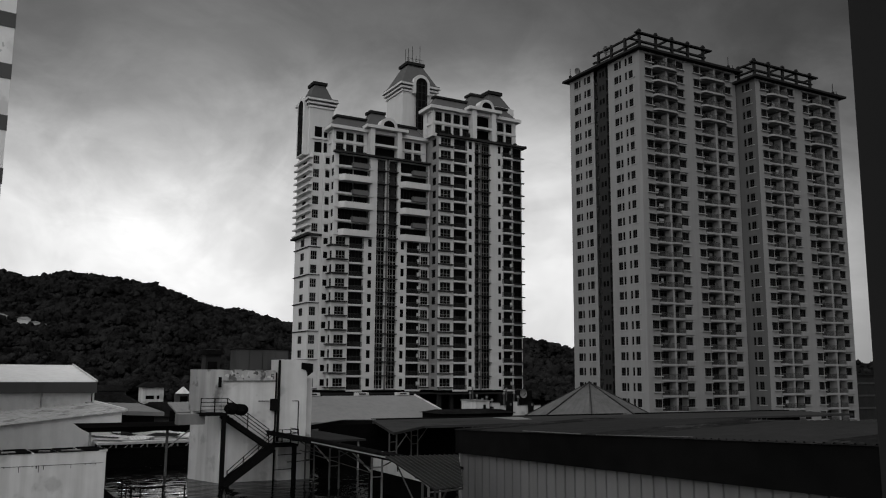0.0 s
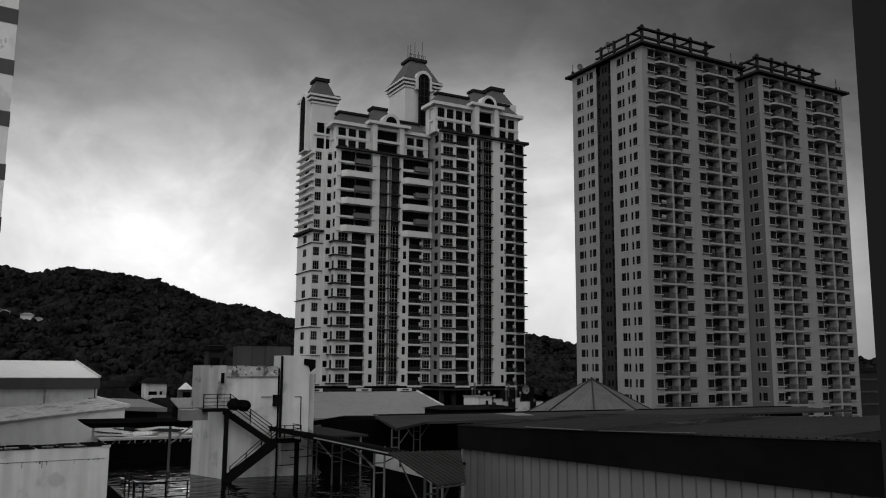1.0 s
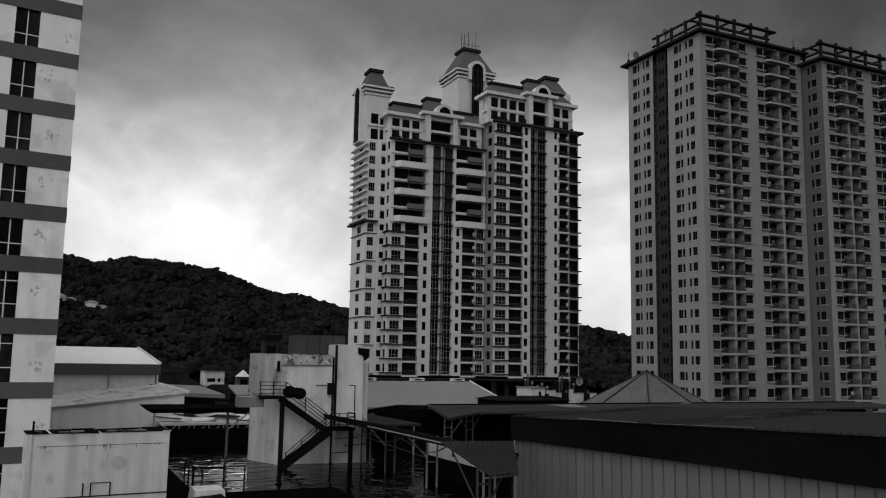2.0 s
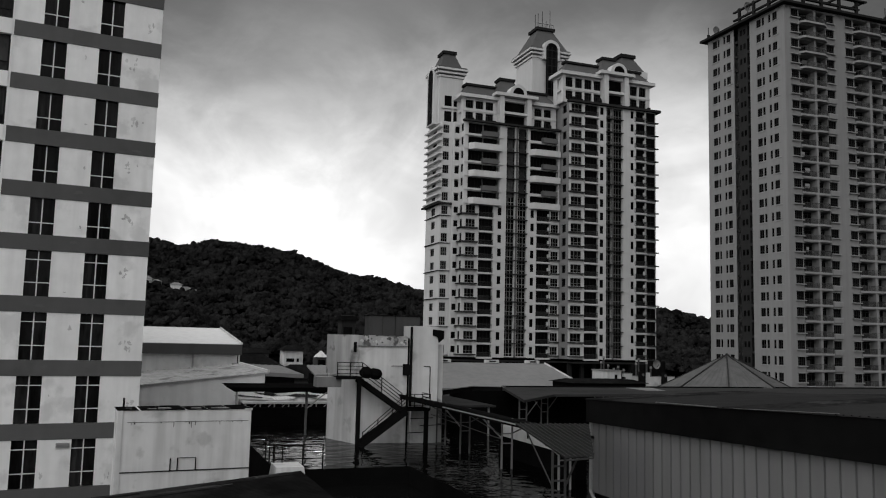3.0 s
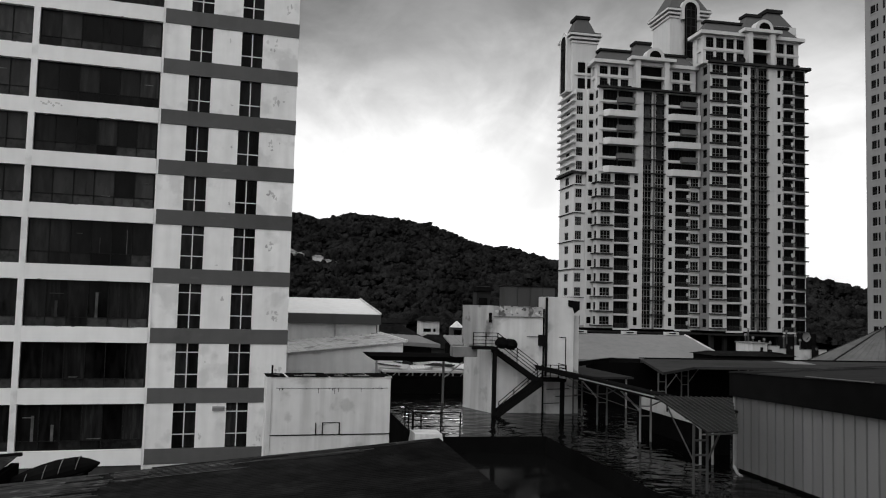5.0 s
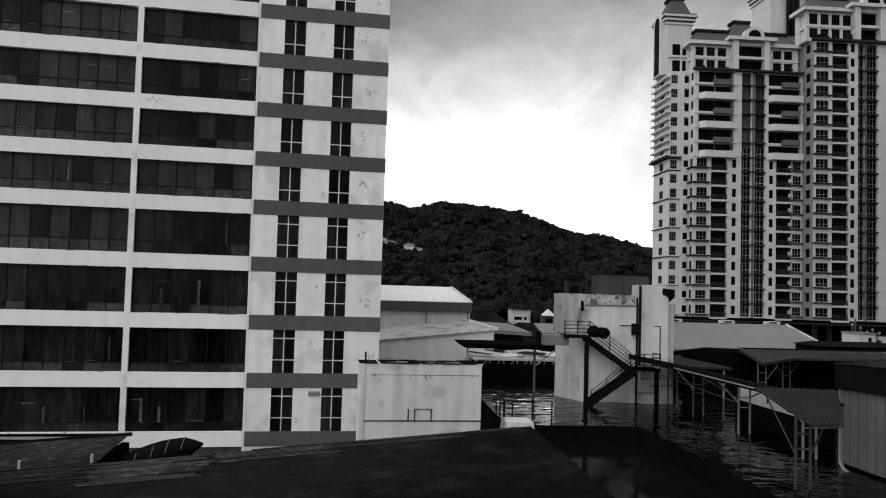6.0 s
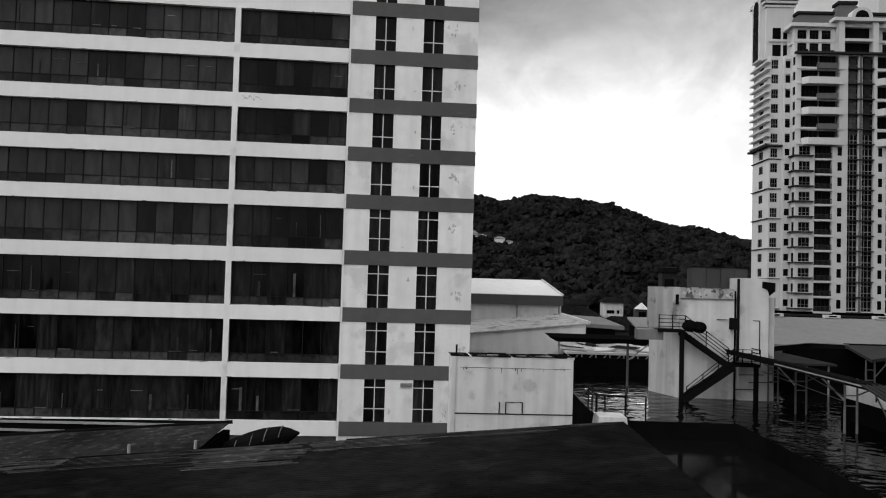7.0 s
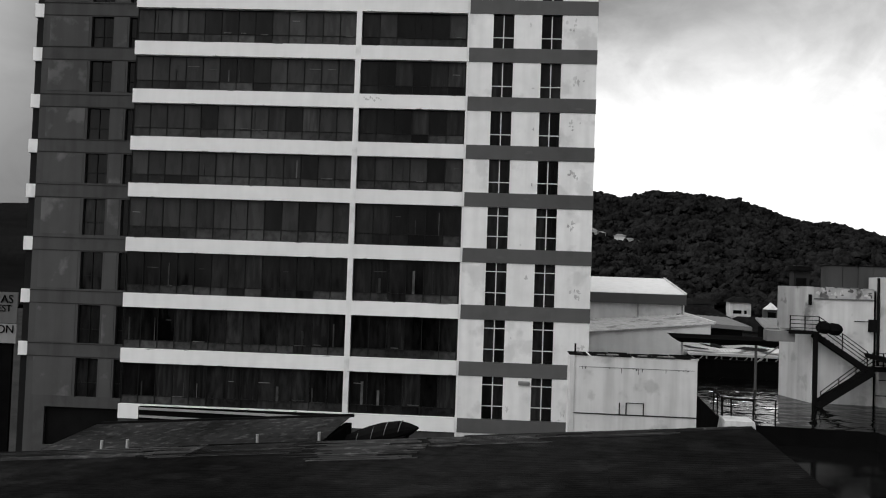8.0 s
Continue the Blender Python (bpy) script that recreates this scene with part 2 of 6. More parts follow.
def part(name, mesh, mats, parent, label=""):
    """One mesh under a thing or a part, its points given in the building's frame."""
    mats = mats if isinstance(mats, (tuple, list)) else (mats,)
    me = mesh.data(name, *mats)
    o = ORIGIN[parent]
    me.transform(Matrix.Translation(-o))
    ob = new(name, me)
    ob.parent = parent
    ORIGIN[ob] = o
    return tagged(ob, label)


def piece(name, me, parent, at, turn=0.0, label=""):
    """An object of its own on a shared mesh, at a place in the building's frame."""
    ob = new(name, me)
    ob.parent = parent
    ob.matrix_basis = Matrix.Translation(Vector(at) - ORIGIN[parent]) @ Matrix.Rotation(radians(turn), 4, "Z")
    return tagged(ob, label)


def solo(name, mesh, mats, phi, base, label, category, group="", kind=""):
    """A thing of one mesh."""
    mats = mats if isinstance(mats, (tuple, list)) else (mats,)
    me = mesh.data(name, *mats)
    me.transform(Matrix.Translation(-Vector(base)))
    ob = new(name, me)
    ob.matrix_world = grid(phi) @ Matrix.Translation(base)
    ORIGIN[ob] = Vector(base)
    return tagged(ob, label, category, group, kind)


def pierced(mesh, put, s0, s1, z0, z1, holes, mi=0):
    """A wall skin from s0 to s1 with openings (s0, s1, z0, z1, depth); put(s, z, d) gives the point d behind the face."""
    ss = sorted({round(v, 3) for v in [s0, s1] + [h[i] for h in holes for i in (0, 1)] if s0 <= v <= s1})
    # columns between breaks: solid strips with holes cut out
    for a, b in zip(ss, ss[1:]):
        mid = (a + b) / 2
        cuts = sorted((h[2], h[3]) for h in holes if h[0] <= mid <= h[1])
        z = z0
        for c, e in cuts:
            if c > z + 1e-4:
                mesh.face([put(a, z, 0), put(b, z, 0), put(b, c, 0), put(a, c, 0)], mi)
            z = max(z, e)
        if z < z1 - 1e-4:
            mesh.face([put(a, z, 0), put(b, z, 0), put(b, z1, 0), put(a, z1, 0)], mi)
    for a, b, c, e, d in holes:
        for p, q in (((a, c), (b, c)), ((b, c), (b, e)), ((b, e), (a, e)), ((a, e), (a, c))):
            mesh.face([put(*p, 0), put(*q, 0), put(*q, d), put(*p, d)], mi)


def front(v):
    return lambda s, z, d: (s, v + d, z)


def side(u):
    return lambda s, z, d: (u + d, s, z)


def window_mesh(name, w, h, cols, rows, bar, glass, frame_m, depth=0.06):
    """A window centred on its sill, facing -v: one skin of outer frame, bars and panes set back behind them."""
    def cuts(lo, length, marks):
        c = []
        for k in marks:
            p = min(max(lo + length * k, lo + bar / 2), lo + length - bar / 2)
            c += [round(p - bar / 2, 4), round(p + bar / 2, 4)]
        return sorted(set(c))
    xs = cuts(-w / 2, w, [i / cols for i in range(cols + 1)])
    zs = cuts(0, h, rows if isinstance(rows, (list, tuple)) else [i / rows for i in range(rows + 1)])
    m, seen = Mesh(), {}

    def vert(p):
        if p not in seen:
            seen[p] = len(m.v)
            m.v.append(p)
        return seen[p]

    def quad(pts, mi):
        m.f.append(tuple(vert(p) for p in pts))
        m.m.append(mi)
    y, g = -depth / 2, 0.03
    for i in range(len(xs) - 1):
        for j in range(len(zs) - 1):
            a, b, c, d = xs[i], xs[i + 1], zs[j], zs[j + 1]
            if i % 2 and j % 2:
                quad([(a, g, c), (b, g, c), (b, g, d), (a, g, d)], 0)
                for p, q in (((a, c), (b, c)), ((b, c), (b, d)), ((b, d), (a, d)), ((a, d), (a, c))):
                    quad([(p[0], y, p[1]), (q[0], y, q[1]), (q[0], g, q[1]), (p[0], g, p[1])], 1)
            else:
                quad([(a, y, c), (b, y, c), (b, y, d), (a, y, d)], 1)
    return m.data(name, glass, frame_m)


def lump(c, a, b, h, seed):
    """A creased round bundle."""
    m, nu, nv = Mesh(), 12, 7
    for j in range(nv + 1):
        for i in range(nu):
            p, q = math.pi * j / nv, 2 * math.pi * i / nu
            n = Vector((math.sin(p) * math.cos(q), math.sin(p) * math.sin(q), math.cos(p)))
            k = 1 + 0.22 * noise.noise(n * 2.2 + Vector((seed, 0, 0)))
            m.v.append((c[0] + a * k * n.x, c[1] + b * k * n.y, c[2] + h * k * n.z))
    for j in range(nv):
        for i in range(nu):
            e = (i + 1) % nu
            m.f.append((j * nu + i, j * nu + e, (j + 1) * nu + e, (j + 1) * nu + i))
            m.m.append(0)
    return m


GA, GB = -29.0, -35.7           # the two street grids
STREET = -EYE


# ---------------------------------------------------------------- ground and hills
def ground_sheet():
    m = Mesh()
    n, rings = 72, (0, 60, 140, 260, 420, 700, 1200, 2200, 4200)
    for i in range(n):
        a, b = 2 * math.pi * i / n, 2 * math.pi * (i + 1) / n
        for r, s in zip(rings, rings[1:]):
            pts = [(r * math.sin(a), r * math.cos(a), 0), (s * math.sin(a), s * math.cos(a), 0), (s * math.sin(b), s * math.cos(b), 0), (r * math.sin(b), r * math.cos(b), 0)]
            m.face(pts if r else pts[1:3] + [(0, 0, 0)])
    ob = new("ground", m.data("ground", M_ASPHALT))
    return tagged(ob, "dark asphalt and earth running out to the hills", "ground", kind="structure")


ground_sheet()


def ridge(az):
    """Elevation of the skyline, in degrees."""
    keys = ((-180, 2.5), (-90, 3.5), (-62, 4.2), (-45, 5.4), (-30, 6.6), (-26.8, 6.05), (-25, 6.35), (-22, 6.2), (-19.3, 6.05), (-17, 5.2), (-14.5, 4.35), (-10.5, 3.4), (-4, 2.8),
            (5.6, 2.45), (8.6, 1.95), (17, 1.5), (26.2, 1.2), (60, 1.6), (120, 2.0), (180, 2.5))
    for (a, e), (b, g) in zip(keys, keys[1:]):
        if a <= az <= b:
            return e + (g - e) * (az - a) / (b - a)
    return 2.0


def hill():
    """A wooded hill: slopes that climb to the skyline, roughened, and fall behind it."""
    m, steps = Mesh(), []
    for i in range(0, 341):
        az = -110 + i * 0.5
        a = radians(az)
        ring = []
        for k in range(0, 15):
            f = k / 11
            r = 420 + 500 * f
            crest = math.tan(radians(ridge(az))) * 920 + EYE
            z = crest * (0.02 + 0.98 * min(f, 1) ** 1.35) if f <= 1 else crest * (1 - (f - 1) * 1.2)
            z += 9 * noise.noise((r * math.sin(a) / 60, r * math.cos(a) / 60, 0.3)) * min(f, 0.8)
            ring.append((r * math.sin(a), r * math.cos(a), z - 7 * min(f, 1)))
        steps.append(ring)
    for p, q in zip(steps, steps[1:]):
        for k in range(len(p) - 1):
            m.face([p[k], q[k], q[k + 1], p[k + 1]])
    ob = new("hill", m.data("hill", M_EARTH))
    tagged(ob, "steep dark wooded hill behind the city", "hill", kind="structure")
    # tree crowns: lumpy clumps of leaf tufts over the slope
    tm = Mesh()
    rnd = random.Random(4)
    for _ in range(19000):
        az = rnd.uniform(-36, 12) if rnd.random() < 0.9 else rnd.uniform(-64, 30)
        f = rnd.uniform(0.03, 1.03) ** 0.7
        a, r = radians(az), 420 + 500 * f
        crest = math.tan(radians(ridge(az))) * 920 + EYE
        z = crest * (0.02 + 0.98 * min(f, 1) ** 1.35) + 9 * noise.noise((r * math.sin(a) / 60, r * math.cos(a) / 60, 0.3)) * min(f, 0.8) - 7 * min(f, 1)
        clump = noise.noise((r * math.sin(a) / 35, r * math.cos(a) / 35, 4.0))
        s = rnd.choice((1.8, 2.4, 3.0, 3.8, 5.0)) * (1 + 0.5 * clump)
        top = min(max((f - 0.82) / 0.12, 0), 1)
        c = Vector((r * math.sin(a), r * math.cos(a), z + s * (0.45 - 0.2 * top) + (7.0 * clump + rnd.uniform(0, 2.2)) * (1 - top) + 3.0 * top * max(clump, -0.2)))
        for k in range(4):                              # four overlapping tufts to a crown
            o = c + Vector((rnd.uniform(-1, 1), rnd.uniform(-1, 1), rnd.uniform(-0.3, 0.5))) * s * 0.75
            q = s * rnd.uniform(0.28, 0.72)
            n = len(tm.v)
            turn = rnd.uniform(0, 6.28)
            for rad, lift in ((0.95, -0.55), (0.9, 0.25)):
                for j in range(6):
                    b = turn + 1.0472 * j + lift
                    w = q * rad * rnd.uniform(0.55, 1.4)
                    tm.v.append((o.x + w * math.cos(b), o.y + w * math.sin(b), o.z + q * (lift + rnd.uniform(-0.35, 0.35))))
            tm.v.append((o.x + rnd.uniform(-0.3, 0.3) * q, o.y, o.z + q * rnd.uniform(0.65, 0.9)))
            for j in range(6):
                i = (j + 1) % 6
                tm.f += [(n + j, n + i, n + 6 + i, n + 6 + j), (n + 6 + j, n + 6 + i, n + 12)]
    me = bpy.data.meshes.new("hill_trees")
    me.from_pydata(tm.v, [], tm.f)
    me.materials.append(M_LEAF)
    me.shade_smooth()
    ob = new("hill_trees", me)
    tagged(ob, "dense dark rainforest canopy covering the hillside", "trees", kind="stuff")


hill()

# ---------------------------------------------------------------- striped block (white bands, grey bands)
def striped_block():
    D = 55.0
    top, foot = 36.0, STREET
    b = thing("apartment_block", GB, (-8, D, foot), "white block with ribbon glazing and grey bands, stained render", "building")
    # band tops from the lowest up: 0.95 high
    tops = [-9.1, -5.4, -1.7, 2.03, 5.7, 8.85, 12.06, 15.32, 18.55, 21.8, 25.05, 28.3, 31.55]
    BH = 0.94
    # core behind the skins
    core = Mesh().box((-23.95, D + 0.9, foot), (6.9, D + 16, top))
    part("core", core, M_GREYWALL, b)
    # ribbon part
    pane_cache = {}
    rnd = random.Random(11)

    def pane(w, h, mat, parent, at):
        key = (round(w, 2), round(h, 2), mat.name)
        if key not in pane_cache:
            m = Mesh()
            m.box((-w / 2, 0, 0), (w / 2, 0.02, h))
            pane_cache[key] = m.data("pane", mat)
        return piece("pane", pane_cache[key], parent, at)

    def bar(name, w, h, d, mat, at):
        key = (name, round(w, 2), round(h, 2))
        if key not in pane_cache:
            pane_cache[key] = Mesh().box((-w / 2, 0, 0), (w / 2, d, h)).data(name, mat)
        return piece(name, pane_cache[key], b, at)

    for i, t in enumerate(tops):
        band = Mesh()
        band.box((-24.0, D - 0.10, t - BH), (-1.55, D + 0.9, t))
        part("spandrel", band, M_WHITE, b, "white rendered spandrel band")
        z1 = tops[i + 1] - BH if i + 1 < len(tops) else top
        if i < 11:
            for a, c, n in ((-24.0, -8.98, 13), (-8.62, -1.6, 6)):
                w = (c - a) / n
                h = z1 - t
                low = 0.28 if i > 2 else 0.2
                shut = rnd.random()
                for k in range(n + 1):
                    x = min(max(a + w * k, a + 0.03), c - 0.03)
                    bar("mullion", 0.06, h, 0.08, M_FRAME_D, (x, D + 0.22, t))
                for f in (low,):
                    bar("transom", c - a, 0.05, 0.07, M_FRAME_D, ((a + c) / 2, D + 0.225, t + h * f - 0.025))
                for k in range(n):
                    x, back = a + w * (k + 0.5), D + 0.25 + rnd.uniform(0, 0.02)
                    shut = 0.6 * shut + 0.4 * rnd.random()
                    up = M_BLIND if shut > 0.5 and i > 2 else M_CURTAIN if rnd.random() < 0.35 else M_GLASS
                    pane(w - 0.06, h * (1 - low), up, b, (x, back, t + h * low))
                    pane(w - 0.06, h * low, M_SILLPANE if 0.35 < shut < 0.75 else M_GLASS, b, (x, back, t))
                    # Pale strips before the panes are painted reflections.
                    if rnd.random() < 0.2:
                        bar("blind_rail", rnd.choice((0.35, 0.5, 0.8)), 0.045, 0.02, M_GLINT, (x + rnd.uniform(-0.2, 0.2), D + 0.222, t + h * rnd.choice((low, low + 0.03, 0.62, 0.7))))
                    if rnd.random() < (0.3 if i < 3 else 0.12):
                        bar("blind_cord", rnd.choice((0.05, 0.09, 0.16)), h * rnd.choice((0.35, 0.55)), 0.02, M_REFLECTION, (x + rnd.uniform(-0.4, 0.4), D + 0.222, t + h * low))
    post = Mesh().box((-8.98, D - 0.102, tops[0]), (-8.62, D + 0.6, top))
    part("pilaster", post, M_WHITE_WORN, b, "slim white pilaster")
    post = Mesh().box((-1.55, D - 0.04, foot), (-1.42, D + 0.6, top))
    part("corner_strip", post, M_WHITE, b)
    base = Mesh().box((-24.0, D + 0.02, foot), (-1.55, D + 0.9, tops[0] - BH))
    part("base_wall", base, M_GREYWALL, b)
    # window part: white wall pierced by two windows a storey, grey bands over the slabs
    skin = Mesh()
    holes = []
    for i, t in enumerate(tops):
        z1 = (tops[i + 1] - BH) if i + 1 < len(tops) else top
        for a, c in ((0.15, 1.52), (3.35, 4.70)):
            holes.append((a, c, t, z1, 0.28))
    pierced(skin, front(D), -1.42, 7.0, foot, top, holes)
    part("window_wall", skin, M_WHITE_WORN, b, "white rendered wall with damp stains")
    part("end_wall", Mesh().box((6.9, D + 0.002, foot), (7.0, D + 16, top)), M_WHITE_WORN, b)
    cache = {}
    for i, t in enumerate(tops):
        gb = Mesh().box((-1.42, D - 0.035, t - BH), (7.03, D + 0.28, t))
        part("floor_band", gb, M_BAND, b, "mid-grey painted floor band")
        z1 = (tops[i + 1] - BH) if i + 1 < len(tops) else top
        tall = z1 - t > 2.4
        for k, x in enumerate((0.835, 4.025)):
            w = 1.37 if k == 0 else 1.35
            win = new("window")
            win.parent = b
            win.location = Vector((x, D + 0.2, t)) - ORIGIN[b]
            ORIGIN[win] = Vector((0, 0, 0))
            kf = (w, round(z1 - t, 2), tall)
            if kf not in cache:
                m = Mesh()
                h = z1 - t
                for xx in (0.0,):
                    m.box((xx - 0.035, -0.03, 0), (xx + 0.035, 0.03, h))
                for f in ((0.30, 0.80) if tall else (0.33,)):
                    m.box((-w / 2, -0.026, h * f - 0.03), (w / 2, 0.026, h * f + 0.03))
                cache[kf] = m.data("window_frame", M_FRAME_L)
            piece("window_frame", cache[kf], win, (0, 0, 0))
            for j in (-1, 1):
                kp = (w, round(z1 - t, 2), rnd.random() < 0.35)
                kk = ("p",) + kp
                if kk not in cache:
                    cache[kk] = Mesh().box((-w / 4 + 0.01, 0.0, 0), (w / 4 - 0.01, 0.02, z1 - t)).data("pane", M_CURTAIN if kp[2] else M_GLASS)
                piece("pane", cache[kk], win, (j * w / 4, 0.012, 0))
    part("window_hood", Mesh().prism([(D - 0.003, -6.78), (D - 0.12, -6.82), (D - 0.12, -6.62), (D - 0.003, -6.55)], 0, 2.5, 3.25), M_CONC, b, "small pale rain hood")
    wear = random.Random(29)

    def blotch(name, u, z, w, h, depth, mat):
        ring = [(u + w * math.cos(k * 0.5236) * wear.uniform(0.25, 1.15), z + h * math.sin(k * 0.5236) * wear.uniform(0.25, 1.15)) for k in range(12)]
        part(name, Mesh().prism(ring, 1, D - depth - 0.004, D - depth), mat, b)
    for i, t in enumerate(tops[:11]):
        for k in range(9):                              # dirt along the edges of the white bands
            u, edge = wear.uniform(-23.8, -1.8), wear.choice((t - 0.01, t - BH + 0.01))
            blotch("edge_dirt", u, edge, wear.uniform(0.05, 0.5), wear.uniform(0.012, 0.035), 0.10, wear.choice((M_BAND, M_GREYWALL, M_CONC)))
        cu, cz = wear.uniform(5.4, 6.4), t + wear.uniform(0.5, 1.6)
        for k in range(7):                              # peeling paint on the white wall and grey bands
            blotch("peeled_paint", cu + wear.gauss(0, 0.22), cz + wear.gauss(0, 0.25), wear.uniform(0.04, 0.16), wear.uniform(0.05, 0.22), 0.0, wear.choice((M_STORE, M_STORE, M_STUCCO)))
        blotch("peeled_paint", wear.uniform(1.8, 3.1), t + wear.uniform(0.2, 1.9), wear.uniform(0.05, 0.15), wear.uniform(0.05, 0.25), 0.0, M_STUCCO)
        blotch("peeled_paint", wear.uniform(-1.2, 6.5), t - wear.uniform(0.3, 0.7), wear.uniform(0.1, 0.4), wear.uniform(0.05, 0.15), 0.035, M_T1_GREY)
    for k in range(9):
        blotch("peeled_paint", -8.3 + 0.14 * k, tops[6] - 0.25 + wear.uniform(-0.2, 0.15), wear.uniform(0.05, 0.12), wear.uniform(0.04, 0.12), 0.10, M_STUCCO)
    # parapet and flat roof
    part("parapet", Mesh().box((-25.0, D + 0.003, top), (7.0, D + 16, top + 0.9)), M_WHITE, b)
    # set-back grey wing
    W = 58.0
    wing = Mesh()
    holes = []
    rows = [(-9.26, -6.53), (-5.49, -2.78), (-1.66, 0.98), (2.19, 4.76), (5.86, 7.99), (9.01, 11.24), (12.41, 14.65), (15.63, 17.84), (18.9, 21.1), (22.1, 24.3), (25.4, 27.6), (28.6, 30.8)]
    holes.append((-30.65, -24.3, -12.7, -10.0, 0.3))
    # Black panel just behind the hole paints the shade inside it.
    part("undercroft", Mesh().box((-30.7, W + 0.27, -12.75), (-24.2, W + 0.3, -9.95)), M_BLACK, b)
    for lo, hi in rows:
        holes += [(-28.55, -26.95, lo, hi, 0.3), (-25.8, -24.9, lo, hi, 0.3)]
    pierced(wing, front(W), -32.1, -23.96, foot, top, holes)
    wing.box((-32.1, W + 0.31, foot), (-23.97, W + 13, top))
    part("grey_wing", wing, M_GREYWALL, b, "set-back grey wall streaked by damp")
    cols = Mesh()
    for lo, hi in rows:
        cols.box((-32.12, W - 0.03, hi + 0.05), (-23.96, W - 0.003, hi + 0.1))
        cols.box((-32.12, W - 0.03, hi + 0.95), (-23.96, W - 0.003, hi + 1.0))
    part("wall_groove", cols, M_LEDGE, b)
    for lo, hi in rows:
        for a, c in ((-28.55, -26.95), (-25.8, -24.9)):
            key = ("w", round(c - a, 2), round(hi - lo, 2))
            if key not in cache:
                w, h = c - a, hi - lo
                f = Mesh().box((-w / 2, -0.03, 0), (-w / 2 + 0.06, 0.03, h)).box((w / 2 - 0.06, -0.03, 0), (w / 2, 0.03, h)).box((-0.03, -0.03, 0), (0.03, 0.03, h)).box((-w / 2, -0.026, h * 0.35), (w / 2, 0.026, h * 0.35 + 0.06))
                cache[key] = (f.data("window_frame", M_FRAME_D), Mesh().box((-w / 2, 0.035, 0), (w / 2, 0.05, h)).data("pane", M_GLASS))
            win = new("window")
            win.parent = b
            win.location = Vector(((a + c) / 2, W + 0.2, lo)) - ORIGIN[b]
            ORIGIN[win] = Vector((0, 0, 0))
            piece("window_frame", cache[key][0], win, (0, 0, 0))
            piece("pane", cache[key][1], win, (0, 0, 0))
        part("wall_panel", Mesh().box((-31.6, W - 0.02, lo + 0.05), (-28.75, W + 0.01, hi)), M_BLOTCH, b, "grey wall panel with pale damp blotches")
        part("wall_panel", Mesh().box((-26.8, W - 0.02, lo + 0.05), (-25.95, W + 0.01, hi)), M_BLOTCH, b)
        # side slots and pale corner blocks
        part("corner_block", Mesh().box((-33.0, W + 0.4, hi + 0.03), (-32.1, W + 2.4, hi + 1.0)), M_WHITE_WORN, b)
    part("slot_wall", Mesh().box((-32.9, W + 0.6, foot), (-32.1, W + 13, top)), M_FRAME_D, b)
    return b


striped_block()


# ---------------------------------------------------------------- ornate tower
ST = 3.08
T1_FOOT = -3.4


def arch_outline(c, w, z0, z1, n=10):
    r = w / 2
    pts = [(c - r, z0), (c + r, z0)]
    for i in range(n + 1):
        a = math.pi * i / n
        pts.append((c + r * math.cos(a), z1 - r + r * math.sin(a)))
    return pts


def mansard(m, u0, u1, v0, v1, z, h, inset, mi=0):
    m.frustum((u0, v0, u1, v1, z), (u0 + inset, v0 + inset, u1 - inset, v1 - inset, z + h), mi)


